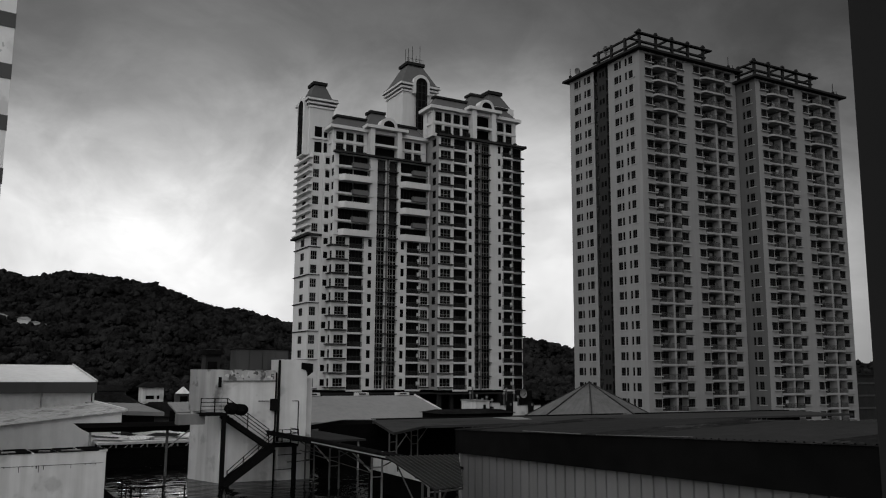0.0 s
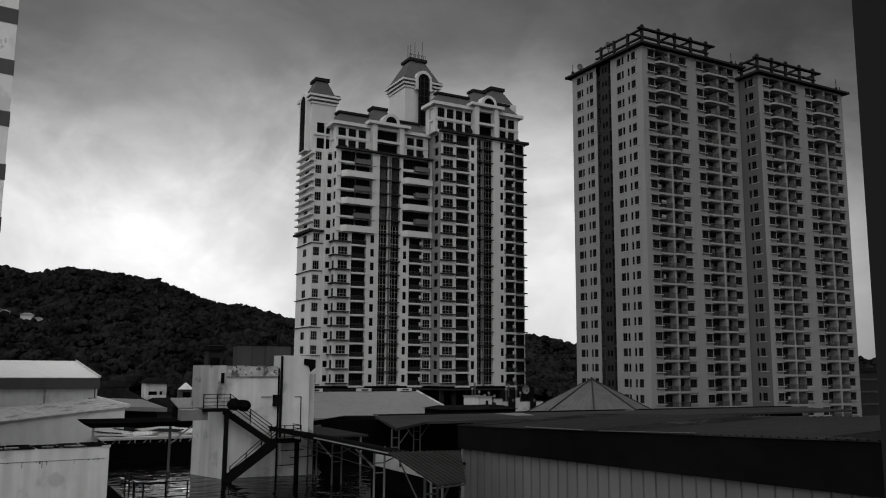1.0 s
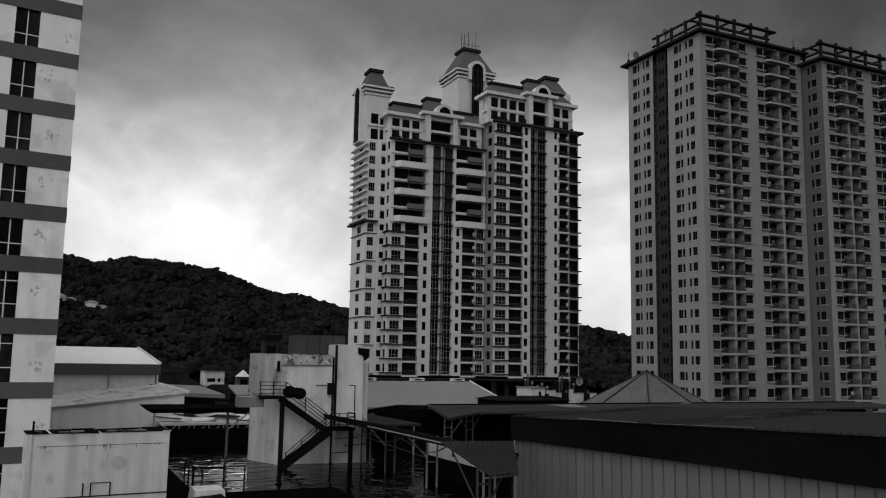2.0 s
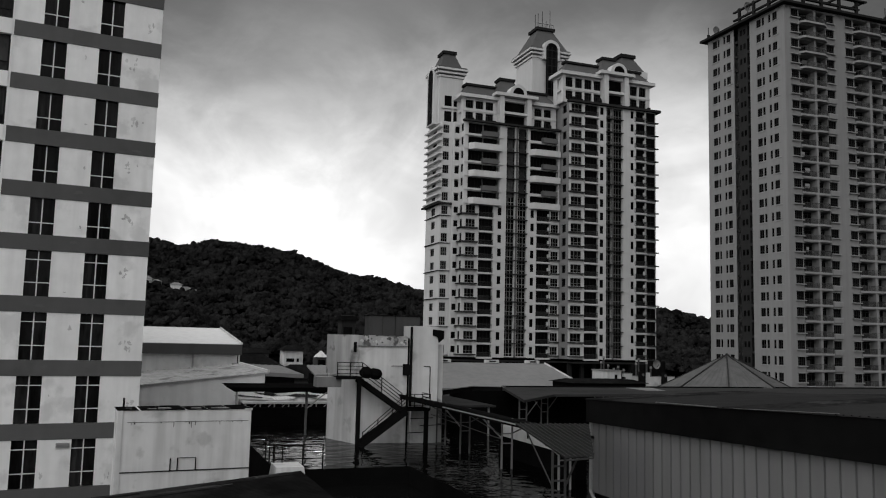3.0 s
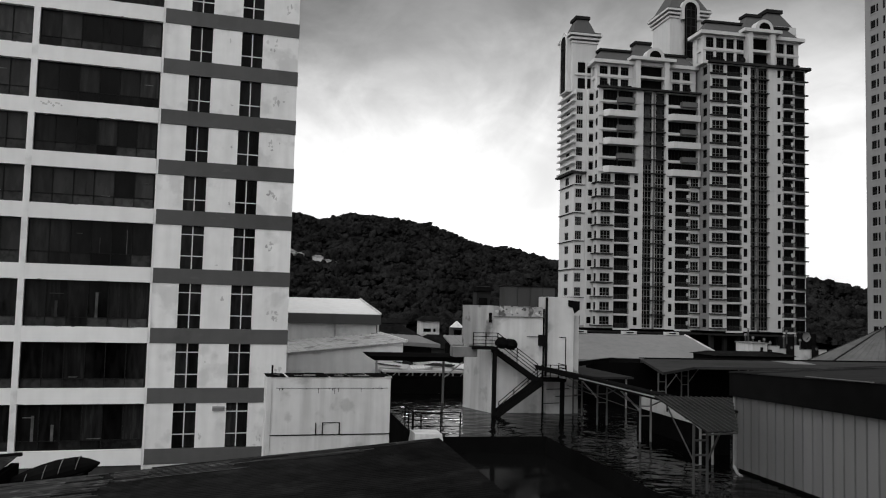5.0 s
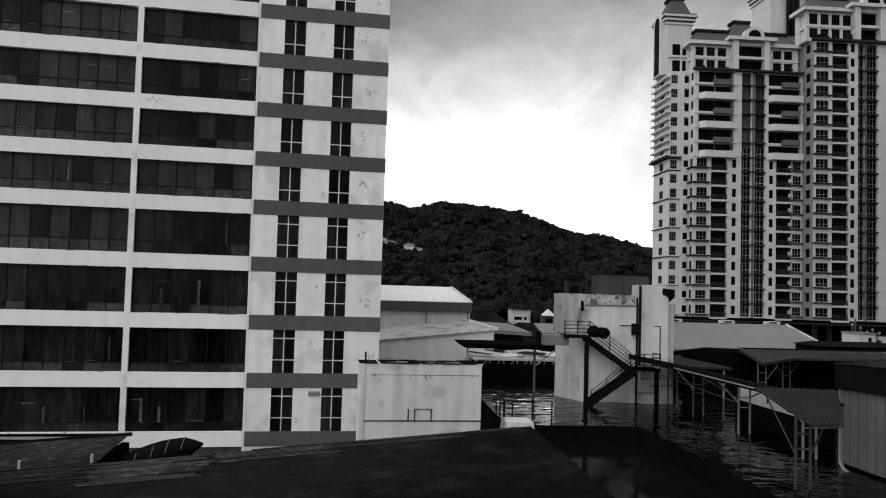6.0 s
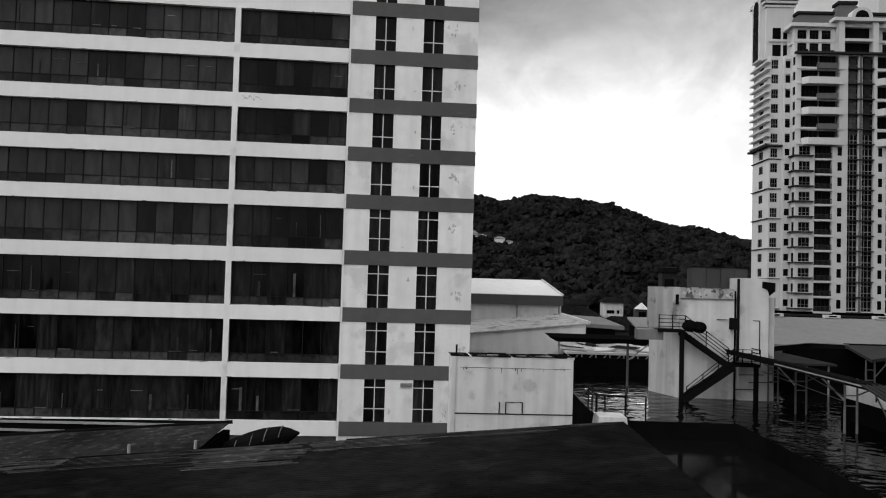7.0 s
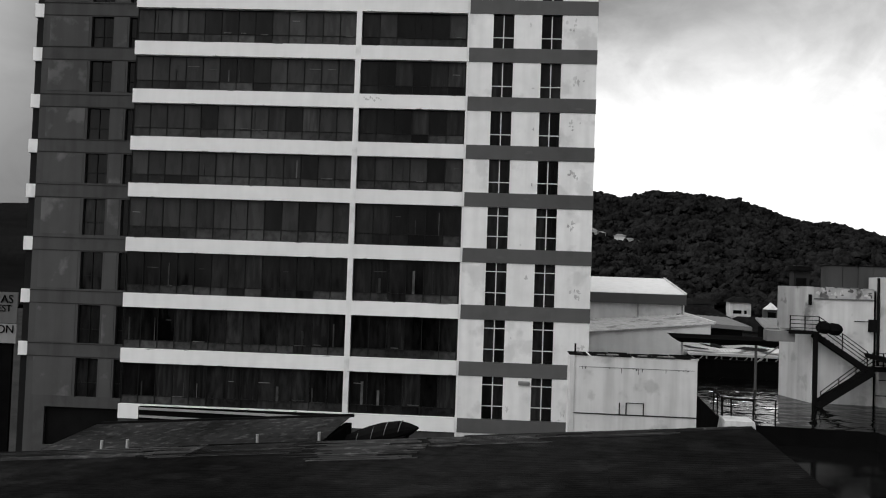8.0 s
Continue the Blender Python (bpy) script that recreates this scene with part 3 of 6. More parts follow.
def ornate_tower():
    VL, VR = 169.5, 165.0
    b = thing("residential_tower", GA, (88, 175, STREET), "tall cream tower with mansard crown, turrets and dark balconies", "building")
    nl, nr = 17, 19
    zl, zr = T1_FOOT + nl * ST, T1_FOOT + nr * ST
    low = 11                                  # plain storeys of the left wing
    skin = Mesh()
    holes, glass, doors, rails, slabs = [], [], [], [], []

    class Ledges:
        def box(self, a, c, mat=M_LEDGE):
            part("ledge", Mesh().box(a, c), mat, b)

    ledges = Ledges()
    # ---- left wing, front
    for i in range(nl):
        z = T1_FOOT + i * ST
        if i < low:
            holes += [(66.95, 69.2, z + 0.75, z + 2.55, 0.25), (70.1, 73.55, z + 0.1, z + 2.72, 0.6), (74.65, 75.55, z + 0.75, z + 2.5, 0.25),
                      (82.75, 83.6, z + 0.75, z + 2.5, 0.25), (84.3, 87.7, z + 0.1, z + 2.72, 0.6), (87.9, 89.75, z + 0.75, z + 2.6, 0.25)]
            glass += [("big", 68.075, VL + 0.15, z + 0.75), ("slim", 75.1, VL + 0.15, z + 0.75), ("slim", 83.18, VL + 0.15, z + 0.75), ("mid", 88.82, VL + 0.15, z + 0.75)]
            doors += [(71.82, VL + 0.55, z + 0.1), (86.0, VL + 0.55, z + 0.1)]
            rails += [(71.82, VL - 0.05, z + 0.1), (86.0, VL - 0.05, z + 0.1)]
            slabs += [(70.0, 73.7, VL, z), (84.2, 87.8, VL, z)]
            ledges.box((65.7, VL - 0.6, z + 0.42), (69.75, VL + 0.01, z + 0.68))
            ledges.box((65.6, VL + 0.012, z + 0.44), (66.19, 171.75, z + 0.66))
            ledges.box((87.75, VL - 0.55, z + 0.42), (89.98, VL + 0.01, z + 0.68))
        else:
            holes += [(67.2, 74.9, z + 0.2, z + 2.7, 0.9), (82.5, 89.6, z + 0.2, z + 2.7, 0.9)]
            doors += [(69.2, VL + 0.85, z + 0.2), (72.8, VL + 0.85, z + 0.2), (84.5, VL + 0.85, z + 0.2), (87.8, VL + 0.85, z + 0.2)]
    # glazed strips: one tall opening with a column in the middle
    holes += [(76.65, 78.8, T1_FOOT + 0.3, zl - 0.4, 0.9), (79.55, 81.8, T1_FOOT + 0.3, zl - 0.4, 0.9)]
    pierced(skin, front(VL), 66.2, 90.0, T1_FOOT, zl, holes)
    # ---- left wing, stepped flank
    hs = [(169.95, 171.3, T1_FOOT + i * ST + 0.75, T1_FOOT + i * ST + 2.5, 0.25) for i in range(nl)]
    pierced(skin, side(66.2), VL, 171.8, T1_FOOT, zl, hs)
    hb = [(64.95, 65.95, T1_FOOT + i * ST + (0.9 if i < low else 0.5), T1_FOOT + i * ST + 2.3, 0.25) for i in range(nl)]
    pierced(skin, front(171.8), 64.7, 66.2, T1_FOOT, zl, hb)
    pierced(skin, side(64.7), 171.8, 173.0, T1_FOOT, zl, [])
    hc = [(62.5, 63.95, T1_FOOT + i * ST + 0.6, T1_FOOT + i * ST + 2.5, 0.25) for i in range(nl)]
    pierced(skin, front(173.0), 62.2, 64.7, T1_FOOT, zl, hc)
    hd = [(176.5, 179.0, T1_FOOT + i * ST + 0.7, T1_FOOT + i * ST + 2.4, 0.25) for i in range(nl)]
    pierced(skin, side(62.2), 173.0, 182.7, T1_FOOT, zl, hd)
    for i in range(nl):
        z = T1_FOOT + i * ST
        glass += [("square", 65.45, 171.95, z + (0.9 if i < low else 0.5)), ("cbay", 63.22, 173.15, z + 0.6)]
        if i >= low:
            for d in (0.0, 1.5):
                ledges.box((61.3, 172.4, z + d + 0.3), (62.3, 182.7, z + d + 0.6), M_T1)
        elif i % 2 == 0:
            ledges.box((61.9, 172.75, z + 0.2), (64.75, 182.9, z + 0.36))
    ledges.box((61.2, 172.2, T1_FOOT + low * ST - 0.3), (65.5, 183.3, T1_FOOT + low * ST + 0.1))
    # ---- right wing
    hr = []
    for i in range(nr):
        z = T1_FOOT + i * ST
        hr += [(90.55, 93.25, z + 0.75, z + 2.6, 0.25), (94.05, 97.55, z + 0.1, z + 2.72, 0.6), (98.05, 98.95, z + 0.75, z + 2.5, 0.25),
               (106.2, 107.0, z + 0.75, z + 2.5, 0.25), (107.65, 110.3, z + 0.1, z + 2.72, 0.6), (110.4, 112.85, z + 0.3, z + 2.65, 0.25)]
        glass += [("bigr", 91.9, VR + 0.15, z + 0.75), ("slim", 98.5, VR + 0.15, z + 0.75), ("slim", 106.6, VR + 0.15, z + 0.75), ("corner", 111.62, VR + 0.15, z + 0.3)]
        doors += [(95.8, VR + 0.55, z + 0.1), (109.0, VR + 0.55, z + 0.1)]
        rails += [(95.8, VR - 0.05, z + 0.1), (109.0, VR - 0.05, z + 0.1)]
        slabs += [(93.9, 97.7, VR, z), (107.5, 110.4, VR, z)]
        ledges.box((89.9, VR - 0.55, z + 0.42), (93.8, VR + 0.01, z + 0.68))
        ledges.box((110.35, VR - 0.55, z + 0.05), (113.5, VR + 0.01, z + 0.29))
        ledges.box((99.6, VR - 0.3, z - 0.1), (104.1, VR + 0.5, z + 0.12))
        if i < nl:
            ledges.box((76.6, VL - 0.3, z - 0.1), (81.9, VL + 0.5, z + 0.12))
    hr += [(99.7, 101.15, T1_FOOT + 0.3, zr - 0.4, 0.9), (101.55, 104.0, T1_FOOT + 0.3, zr - 0.4, 0.9)]
    pierced(skin, front(VR), 90.0, 113.0, T1_FOOT, zr, hr)
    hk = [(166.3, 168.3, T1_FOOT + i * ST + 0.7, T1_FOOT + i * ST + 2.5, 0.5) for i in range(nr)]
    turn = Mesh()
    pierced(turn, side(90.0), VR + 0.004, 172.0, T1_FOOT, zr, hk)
    # Shade between the wings is painted on by the darker render.
    part("return_wall", turn, M_T1_SHADED, b, "return wall between the wings, shade put into its colour")
    # back and roof of the shell
    part("wall", skin, M_T1, b)
    skin = Mesh()
    skin.box((68.2, 172.0, T1_FOOT), (89.9, 184.0, zl - 0.02))
    skin.box((62.7, 173.5, T1_FOOT), (68.2, 182.6, zl - 0.03))
    skin.box((66.5, 171.9, T1_FOOT), (68.4, 173.6, zl - 0.04))
    skin.box((90.6, 166.9, T1_FOOT), (112.98, 183.0, zr - 0.02))
    part("core", skin, M_T1, b)
    for name, u0, u1, v, zt in (("glazed_strip", 76.65, 81.8, VL, zl), ("glazed_strip", 99.7, 104.0, VR, zr)):
        m = Mesh()
        m.box((u0, v + 0.7, T1_FOOT + 0.3), (u1, v + 0.75, zt - 0.4), 0)
        n = int((zt - T1_FOOT) / ST)
        for u in (u0 + 0.7, u0 + 1.4, u1 - 0.75, u1 - 1.5):
            m.box((u - 0.06, v + 0.6, T1_FOOT + 0.3), (u + 0.06, v + 0.7, zt - 0.4), 1)
        for i in range(n):
            z = T1_FOOT + i * ST
            m.box((u0, v + 0.62, z + 0.8), (u1, v + 0.7, z + 0.95), 1)
            m.box((u0, v + 0.62, z + 2.3), (u1, v + 0.7, z + 2.42), 1)
        part(name, m, (M_GLASS_FAR, M_FRAME_W), b, "dark glazed stair strip with grey bars")
    part("column", Mesh().box((78.92, VL - 0.12, T1_FOOT), (79.42, VL + 0.8, zl - 0.3)), M_T1_GREY, b, "grey round-edged column")
    part("column", Mesh().box((101.15, VR - 0.12, T1_FOOT), (101.55, VR + 0.8, zr - 0.3)), M_T1_GREY, b)
    for u in (76.75, 79.65):
        # Pale panel colour stands in for the reflection of the upper glass.
        part("pale_glazing", Mesh().box((u + 0.35, VL + 0.5, zl - 16.5), (u + 1.7, VL + 0.58, zl - 0.5)), M_REFLECTION, b, "pale panel imitating reflection in the upper stair strip")
    units = random.Random(14)
    for i in range(nr):
        z = T1_FOOT + i * ST
        if units.random() < 0.85:
            part("air_unit", Mesh().box((109.75, VR + 0.12, z + 0.95), (110.15, VR + 0.42, z + 1.9)), M_STUCCO, b, "small pale balcony air unit")
        if i < low and units.random() < 0.9:
            part("air_unit", Mesh().box((87.15, VL + 0.12, z + 0.95), (87.55, VL + 0.42, z + 1.9)), M_STUCCO, b)
    # windows
    kinds = {"big": window_mesh("window", 2.25, 1.8, 3, [0, 0.35, 1], 0.10, M_GLASS_FAR, M_FRAME_W), "bigr": window_mesh("window", 2.7, 1.85, 3, [0, 0.35, 1], 0.10, M_GLASS_FAR, M_FRAME_W),
             "mid": window_mesh("window", 2.0, 1.9, 3, [0, 0.4, 1], 0.09, M_GLASS_FAR, M_FRAME_W), "slim": window_mesh("narrow_window", 0.9, 1.75, 1, 1, 0.07, M_GLASS_FAR, M_FRAME_D),
             # The corner panes stand in for the dark inside of corner balconies.
             "corner": window_mesh("corner_window", 2.45, 2.35, 2, [0, 0.4, 1], 0.09, M_GLASS_FAR, M_FRAME_D), "square": window_mesh("small_window", 1.0, 1.5, 1, 1, 0.08, M_GLASS_FAR, M_FRAME_D), "cbay": window_mesh("bay_window", 1.45, 1.9, 3, [0, 0.4, 1], 0.1, M_GLASS_FAR, M_FRAME_W)}
    for k, u, v, z in glass:
        piece(kinds[k].name.split(".")[0], kinds[k], b, (u, v, z))
    sl = window_mesh("flank_window", 1.35, 1.75, 1, 1, 0.07, M_GLASS_FAR, M_FRAME_D)
    sl2 = window_mesh("flank_window", 2.5, 1.7, 2, 1, 0.1, M_GLASS_FAR, M_T1_GREY)
    sl3 = window_mesh("flank_window", 2.0, 1.8, 2, 1, 0.1, M_GLASS_FAR, M_FRAME_D)
    for i in range(nr):
        z = T1_FOOT + i * ST
        piece("flank_window", sl3, b, (90.3, 167.3, z + 0.7), -90)
        if i < nl:
            piece("flank_window", sl, b, (66.35, 170.62, z + 0.75), -90)
            piece("flank_window", sl2, b, (62.35, 177.75, z + 0.7), -90)
    door = window_mesh("balcony_door", 3.3, 2.6, 4, [0, 1], 0.1, M_GLASS_FAR, M_FRAME_D)
    for u, v, z in doors:
        piece("balcony_door", door, b, (u, v, z))
    rail = Mesh()
    for k in range(15):
        x = -1.7 + 3.4 * k / 14
        rail.box((x - 0.035, -0.03, 0), (x + 0.035, 0.03, 1.0))
    rail.box((-1.72, -0.05, 0.95), (1.72, 0.05, 1.05))
    rail.box((-1.72, -0.05, 0.0), (1.72, 0.05, 0.1))
    rail_me = rail.data("railing", M_RAIL_FAR)
    for u, v, z in rails:
        piece("railing", rail_me, b, (u, v, z))
    for k, (u0, u1, v, z) in enumerate(slabs):
        part("balcony_slab", Mesh().box((u0, v - 0.30, z - 0.3), (u1, v + 0.1, z + 0.09)), M_T1, b)
    # big upper balconies of the left wing
    for i in range(low, nl):
        z = T1_FOOT + i * ST
        wide = (i - low) % 2 == 0
        for c0, c1 in ((67.3, 74.8), (82.3, 89.6)):
            bal = Mesh()
            if wide:
                n = 6
                out = [(c0, VL + 0.1)] + [(c0 + 1.1 * k / n, VL - 1.3 * math.sin(math.pi / 2 * k / n)) for k in range(n + 1)] + [(c1, VL - 1.3), (c1, VL + 0.1)]
                bal.prism(out, 2, z - 0.35, z + 1.05)
                part("balcony", bal, M_T1, b, "wide curved cream balcony")
            else:
                bal.box((c0 + 3.0, VL - 1.1, z - 0.25), (c1 - 0.6, VL + 0.1, z + 0.85))
                part("balcony", bal, M_T1_GREY, b, "small box balcony")
        ledges2 = Mesh().box((66.3, VL - 0.25, z - 0.22), (75.6, VL + 0.05, z + 0.2))
        part("floor_edge", ledges2, M_T1, b)
    # ---- cornices
    cor = Mesh()
    cor.box((65.9, VL - 0.9, zl - 0.25), (90.0, VL + 0.3, zl + 0.15))
    cor.box((89.6, VR - 0.9, zr - 0.3), (114.0, VR + 0.3, zr + 0.2))
    cor.box((113.0, VR - 0.9, zr - 0.35), (114.0, 183, zr + 0.25))
    part("cornice", cor, M_LEDGE, b, "dark roof cornice")
    # ---- penthouses with mansard roofs
    for u0, u1, v, z, pz, p0, p1, inset, deep in ((65.6, 90.0, VL, zl, 54.5, 74.5, 82.4, 2.0, 9.0), (88.4, 112.6, VR, zr, 61.5, 98.8, 105.3, 2.0, 6.0)):
        w = Mesh()
        hh = []
        mid = (z + pz) / 2
        cols = [u0 + 2.2 + 2.45 * k for k in range(int((u1 - u0 - 3) / 2.45) + 1)]
        for c in cols:
            if p0 - 0.8 < c < p1 + 0.8 or c + 1 > u1:
                continue
            hh.append((c - 0.95, c + 0.95, mid + 0.45, pz - 0.45, 0.5))
            hh.append((c - 0.95, c + 0.95, z + 0.7, mid - 0.4, 0.5))
        pierced(w, front(v + 1.2), u0 + 0.6, u1 - 0.4, z, pz, hh)
        pierced(w, side(u0 + 0.6), v + 1.2, v + deep, z, pz, [(v + 2.2, v + 4.2, mid + 0.3, pz - 0.4, 0.4), (v + 2.2, v + 4.2, z + 0.6, mid - 0.3, 0.4)])
        w.box((u0 + 1.0, v + 1.65, z), (u1 - 0.4, v + deep, pz))
        part("penthouse_wall", w, M_T1, b)
        for a, c, lo, hi, d in hh:
            pw = window_mesh("penthouse_window", c - a, hi - lo, 3, [0, 0.7, 1], 0.08, M_GLASS_FAR, M_FRAME_M)
            piece("penthouse_window", pw, b, ((a + c) / 2, v + 1.56, lo))
        e = Mesh().box((u0 - 0.4, v + 0.2, pz), (u1 + 0.6, v + deep + 0.5, pz + 0.75))
        part("eave", e, M_T1, b, "deep cream eave")
        for a, c in ((u0 + 0.5, p0 - 0.2), (p1 + 0.2, u1 - 0.4)):
            part("string_course", Mesh().box((a, v + 1.05, mid - 0.2), (c, v + 1.198, mid + 0.2)), M_T1, b)
        shrubs = random.Random(int(u0))                  # plants and clutter along the roof terrace
        for q in range(18 if v == VR else 5):
            x = u0 + 0.5 + (u1 - u0 - 1.2) * (q + shrubs.random()) / (18 if v == VR else 5)
            h = shrubs.uniform(0.1, 0.75) * shrubs.random()
            part("terrace_plant", lump((x, v - 0.35, z + 0.25 + h * 0.7), shrubs.uniform(0.3, 0.6), 0.35, h, q), M_SHRUB, b)
        r = Mesh()
        mansard(r, u0 + 0.2, u1 - 0.2, v + 0.9, v + deep, pz + 0.75, 2.6, inset)
        part("mansard_roof", r, M_MANSARD, b, "grey mansard roof")
        part("roof_cap", Mesh().box((u0 + inset - 0.3, v + inset + 0.4, pz + 3.35), (u1 - inset + 0.2, v + deep - inset + 0.3, pz + 3.85)), M_CAP, b)
        # projecting porch with arch and turret roof
        po = Mesh()
        po.box((p0, v - 0.7, z), (p0 + 1.1, v + 1.3, pz + 0.9))
        po.box((p1 - 1.1, v - 0.7, z), (p1, v + 1.3, pz + 0.9))
        po.box((p0, v - 0.5, mid - 0.3), (p1, v + 1.2, mid + 0.25))
        po.box((p0 - 1.2, v - 1.2, pz + 0.9), (p1 + 1.4, v + 2.6, pz + 1.6))
        part("porch", po, M_T1, b, "projecting porch with paired columns")
        part("porch_glazing", Mesh().box((p0 + 1.1, v + 1.1, z), (p1 - 1.1, v + 1.18, pz + 0.6)), M_GLASS_FAR, b)
        c = (p0 + p1) / 2 + 0.4
        ar = Mesh()
        outer = arch_outline(c, 4.3, pz + 1.5, pz + 3.8)
        ar.prism(outer, 1, v - 1.1, v + 4)
        part("arch_gable", ar, M_T1, b, "round-arched gable")
        part("arch_light", Mesh().prism(arch_outline(c, 2.7, pz + 1.6, pz + 3.1), 1, v - 1.16, v - 1.08), M_GLASS_FAR, b)
        tr = Mesh()
        tr.frustum((p0 - 0.6, v + 0.6, p1 - 0.2, v + 6, pz + 1.6), (p0 + 1.3, v + 2.4, p0 + 4.5, v + 4.6, pz + 5.4))
        part("turret_roof", tr, M_MANSARD, b)
        part("turret_cap", Mesh().box((p0 + 0.9, v + 2.0, pz + 5.4), (p0 + 4.9, v + 5.0, pz + 6.0)), M_CAP, b)
    # ---- flank turret
    z0, z1 = 49.0, 60.6
    x0, x1, y0, y1 = 61.9, 67.6, 174.6, 181.4
    part("turret", Mesh().box((x0, y0, z0), (x1, y1, z1)), M_T1, b, "square cream corner turret")
    for o, zz in ((0.25, 59.9), (0.6, 60.7), (0.95, 61.5)):
        part("turret_cornice", Mesh().box((x0 - o, y0 - o, zz), (x1 + o, y1 + o, zz + 0.45)), M_T1, b)
        # Grey fill between cornice steps paints in their shadow line.
        part("turret_groove", Mesh().box((x0 - o + 0.22, y0 - o + 0.22, zz + 0.45), (x1 + o - 0.22, y1 + o - 0.22, zz + 0.8)), M_T1_GREY, b)
    part("turret_roof", Mesh().frustum((x0, y0 + 0.2, x1, y1 - 0.2, 62.1), (x0 + 1.6, y0 + 1.8, x1 - 1.5, y1 - 1.8, 66.0)), M_MANSARD, b)
    part("turret_cap", Mesh().box((x0 + 1.2, y0 + 1.4, 66.0), (x1 - 1.1, y1 - 1.4, 66.7)), M_CAP, b)
    part("turret_arch", Mesh().prism(arch_outline(178.0, 4.6, z0, z1 + 2.4), 0, x0 - 1.0, x0 + 0.02), M_T1, b)
    part("turret_window", Mesh().prism(arch_outline(178.0, 3.0, z0 + 0.3, z1 + 1.5), 0, x0 - 1.06, x0 - 0.96), M_GLASS_FAR, b, "tall arched dark window")
    for k, zz in enumerate((zl + 0.5, zl + 4.1)):
        # Dark panels on the turret face paint the shade inside its openings.
        part("loggia", Mesh().box((67.3, 174.2, zz), (67.66, 180.5, zz + 2.5)).box((63.2, 174.54, zz), (67.3, 174.61, zz + 2.5)), M_GLASS_FAR, b, "flat dark panel painting the shade of an open loggia")
        part("loggia_sill", Mesh().box((62.4, 174.2, zz - 0.5), (67.75, 174.6, zz)), M_T1, b)
    part("loggia_post", Mesh().box((64.9, 174.3, zl), (65.3, 174.535, zl + 6.6)), M_T1, b)
    # ---- centre tower
    x0, x1, y0, y1 = 85.4, 94.4, 175.0, 184.0
    part("centre_tower", Mesh().box((x0, y0, 50), (x1, y1, 69.0)), M_T1, b, "cream lift tower with arched window")
    for o, zz in ((0.3, 67.9), (0.65, 68.7), (1.0, 69.5)):
        part("centre_cornice", Mesh().box((x0 - o, y0 - o, zz), (x1 + o, y1 + o, zz + 0.45)), M_T1, b)
        # Shadow line over each step is put in as darker grey.
        part("centre_groove", Mesh().box((x0 - o + 0.22, y0 - o + 0.22, zz + 0.45), (x1 + o - 0.22, y1 + o - 0.22, zz + 0.8)), M_T1_GREY, b)
    part("centre_roof", Mesh().frustum((x0 - 0.4, y0 - 0.4, x1 + 0.4, y1 + 0.4, 70.1), (x0 + 2.6, y0 + 2.6, x1 - 2.4, y1 - 2.6, 75.9)), M_MANSARD, b)
    part("centre_cap", Mesh().box((x0 + 2.1, y0 + 2.1, 75.9), (x1 - 1.9, y1 - 2.1, 76.6)), M_CAP, b)
    part("centre_arch", Mesh().prism(arch_outline(90.0, 4.4, 67.5, 72.4), 1, y0 - 1.1, y0 + 0.5), M_T1, b)
    part("centre_window", Mesh().prism(arch_outline(90.0, 3.0, 58.5, 71.6), 1, y0 - 1.18, y0 - 1.08), M_GLASS_FAR, b, "tall arched dark window")
    for k in range(3):
        part("centre_mullion", Mesh().box((88.9 + 1.1 * k - 0.07, y0 - 1.24, 58.6), (88.9 + 1.1 * k + 0.07, y0 - 1.185, 70.6)), M_FRAME_M, b)
    for k in range(6):
        part("centre_transom", Mesh().box((88.55, y0 - 1.235, 60.2 + 1.9 * k), (91.45, y0 - 1.186, 60.32 + 1.9 * k)), M_FRAME_M, b)
    for k in range(9):
        part("cap_rail", Mesh().bar((87.6 + 0.55 * k, 177.2, 76.6), (87.6 + 0.55 * k, 177.2, 77.5), 0.05), M_STEEL_D, b)
    part("cap_rail", Mesh().bar((87.5, 177.2, 77.5), (92.1, 177.2, 77.5), 0.06), M_STEEL_D, b)
    for u, v in ((88.0, 177.4), (89.0, 181), (91.3, 177.6), (92.0, 181.0), (90.2, 179.5)):
        part("mast", Mesh().tube((u, v, 76.6), (u, v, 80.0 + (u * 7 % 2) * 1.2), 0.06, 5), M_STEEL_D, b)
    # ---- turret behind the right porch
    part("rear_turret", Mesh().box((106.5, 170, zr), (113.0, 177, 64.5)).box((105.9, 169.4, 64.5), (113.8, 177.6, 66.2)), M_T1, b)
    part("rear_turret_roof", Mesh().frustum((106.2, 169.8, 113.3, 177.2, 66.2), (108.0, 171.8, 111.2, 175, 70.0)), M_MANSARD, b)
    part("rear_turret_cap", Mesh().box((107.5, 171.3, 70.0), (111.7, 175.5, 70.8)), M_CAP, b)
    # ---- podium
    pod = Mesh()
    pod.box((63, VL + 3, STREET), (113, 186, T1_FOOT - 0.003))
    part("podium", pod, M_BLACK, b)
    for k in range(16):
        u = 66 + 3.1 * k
        v = VL if u < 89 else VR
        part("podium_column", Mesh().box((u - 0.4, v + 0.2, STREET), (u + 0.4, v + 1.0, T1_FOOT - 0.9)), M_CAP, b)
    part("podium_slab", Mesh().box((62, VL - 2.2, T1_FOOT - 0.9), (90, VL + 3, T1_FOOT - 0.55)).box((90, VR - 2.2, T1_FOOT - 0.9), (114, VR + 4, T1_FOOT - 0.55)), M_CAP, b)
    return b


ornate_tower()


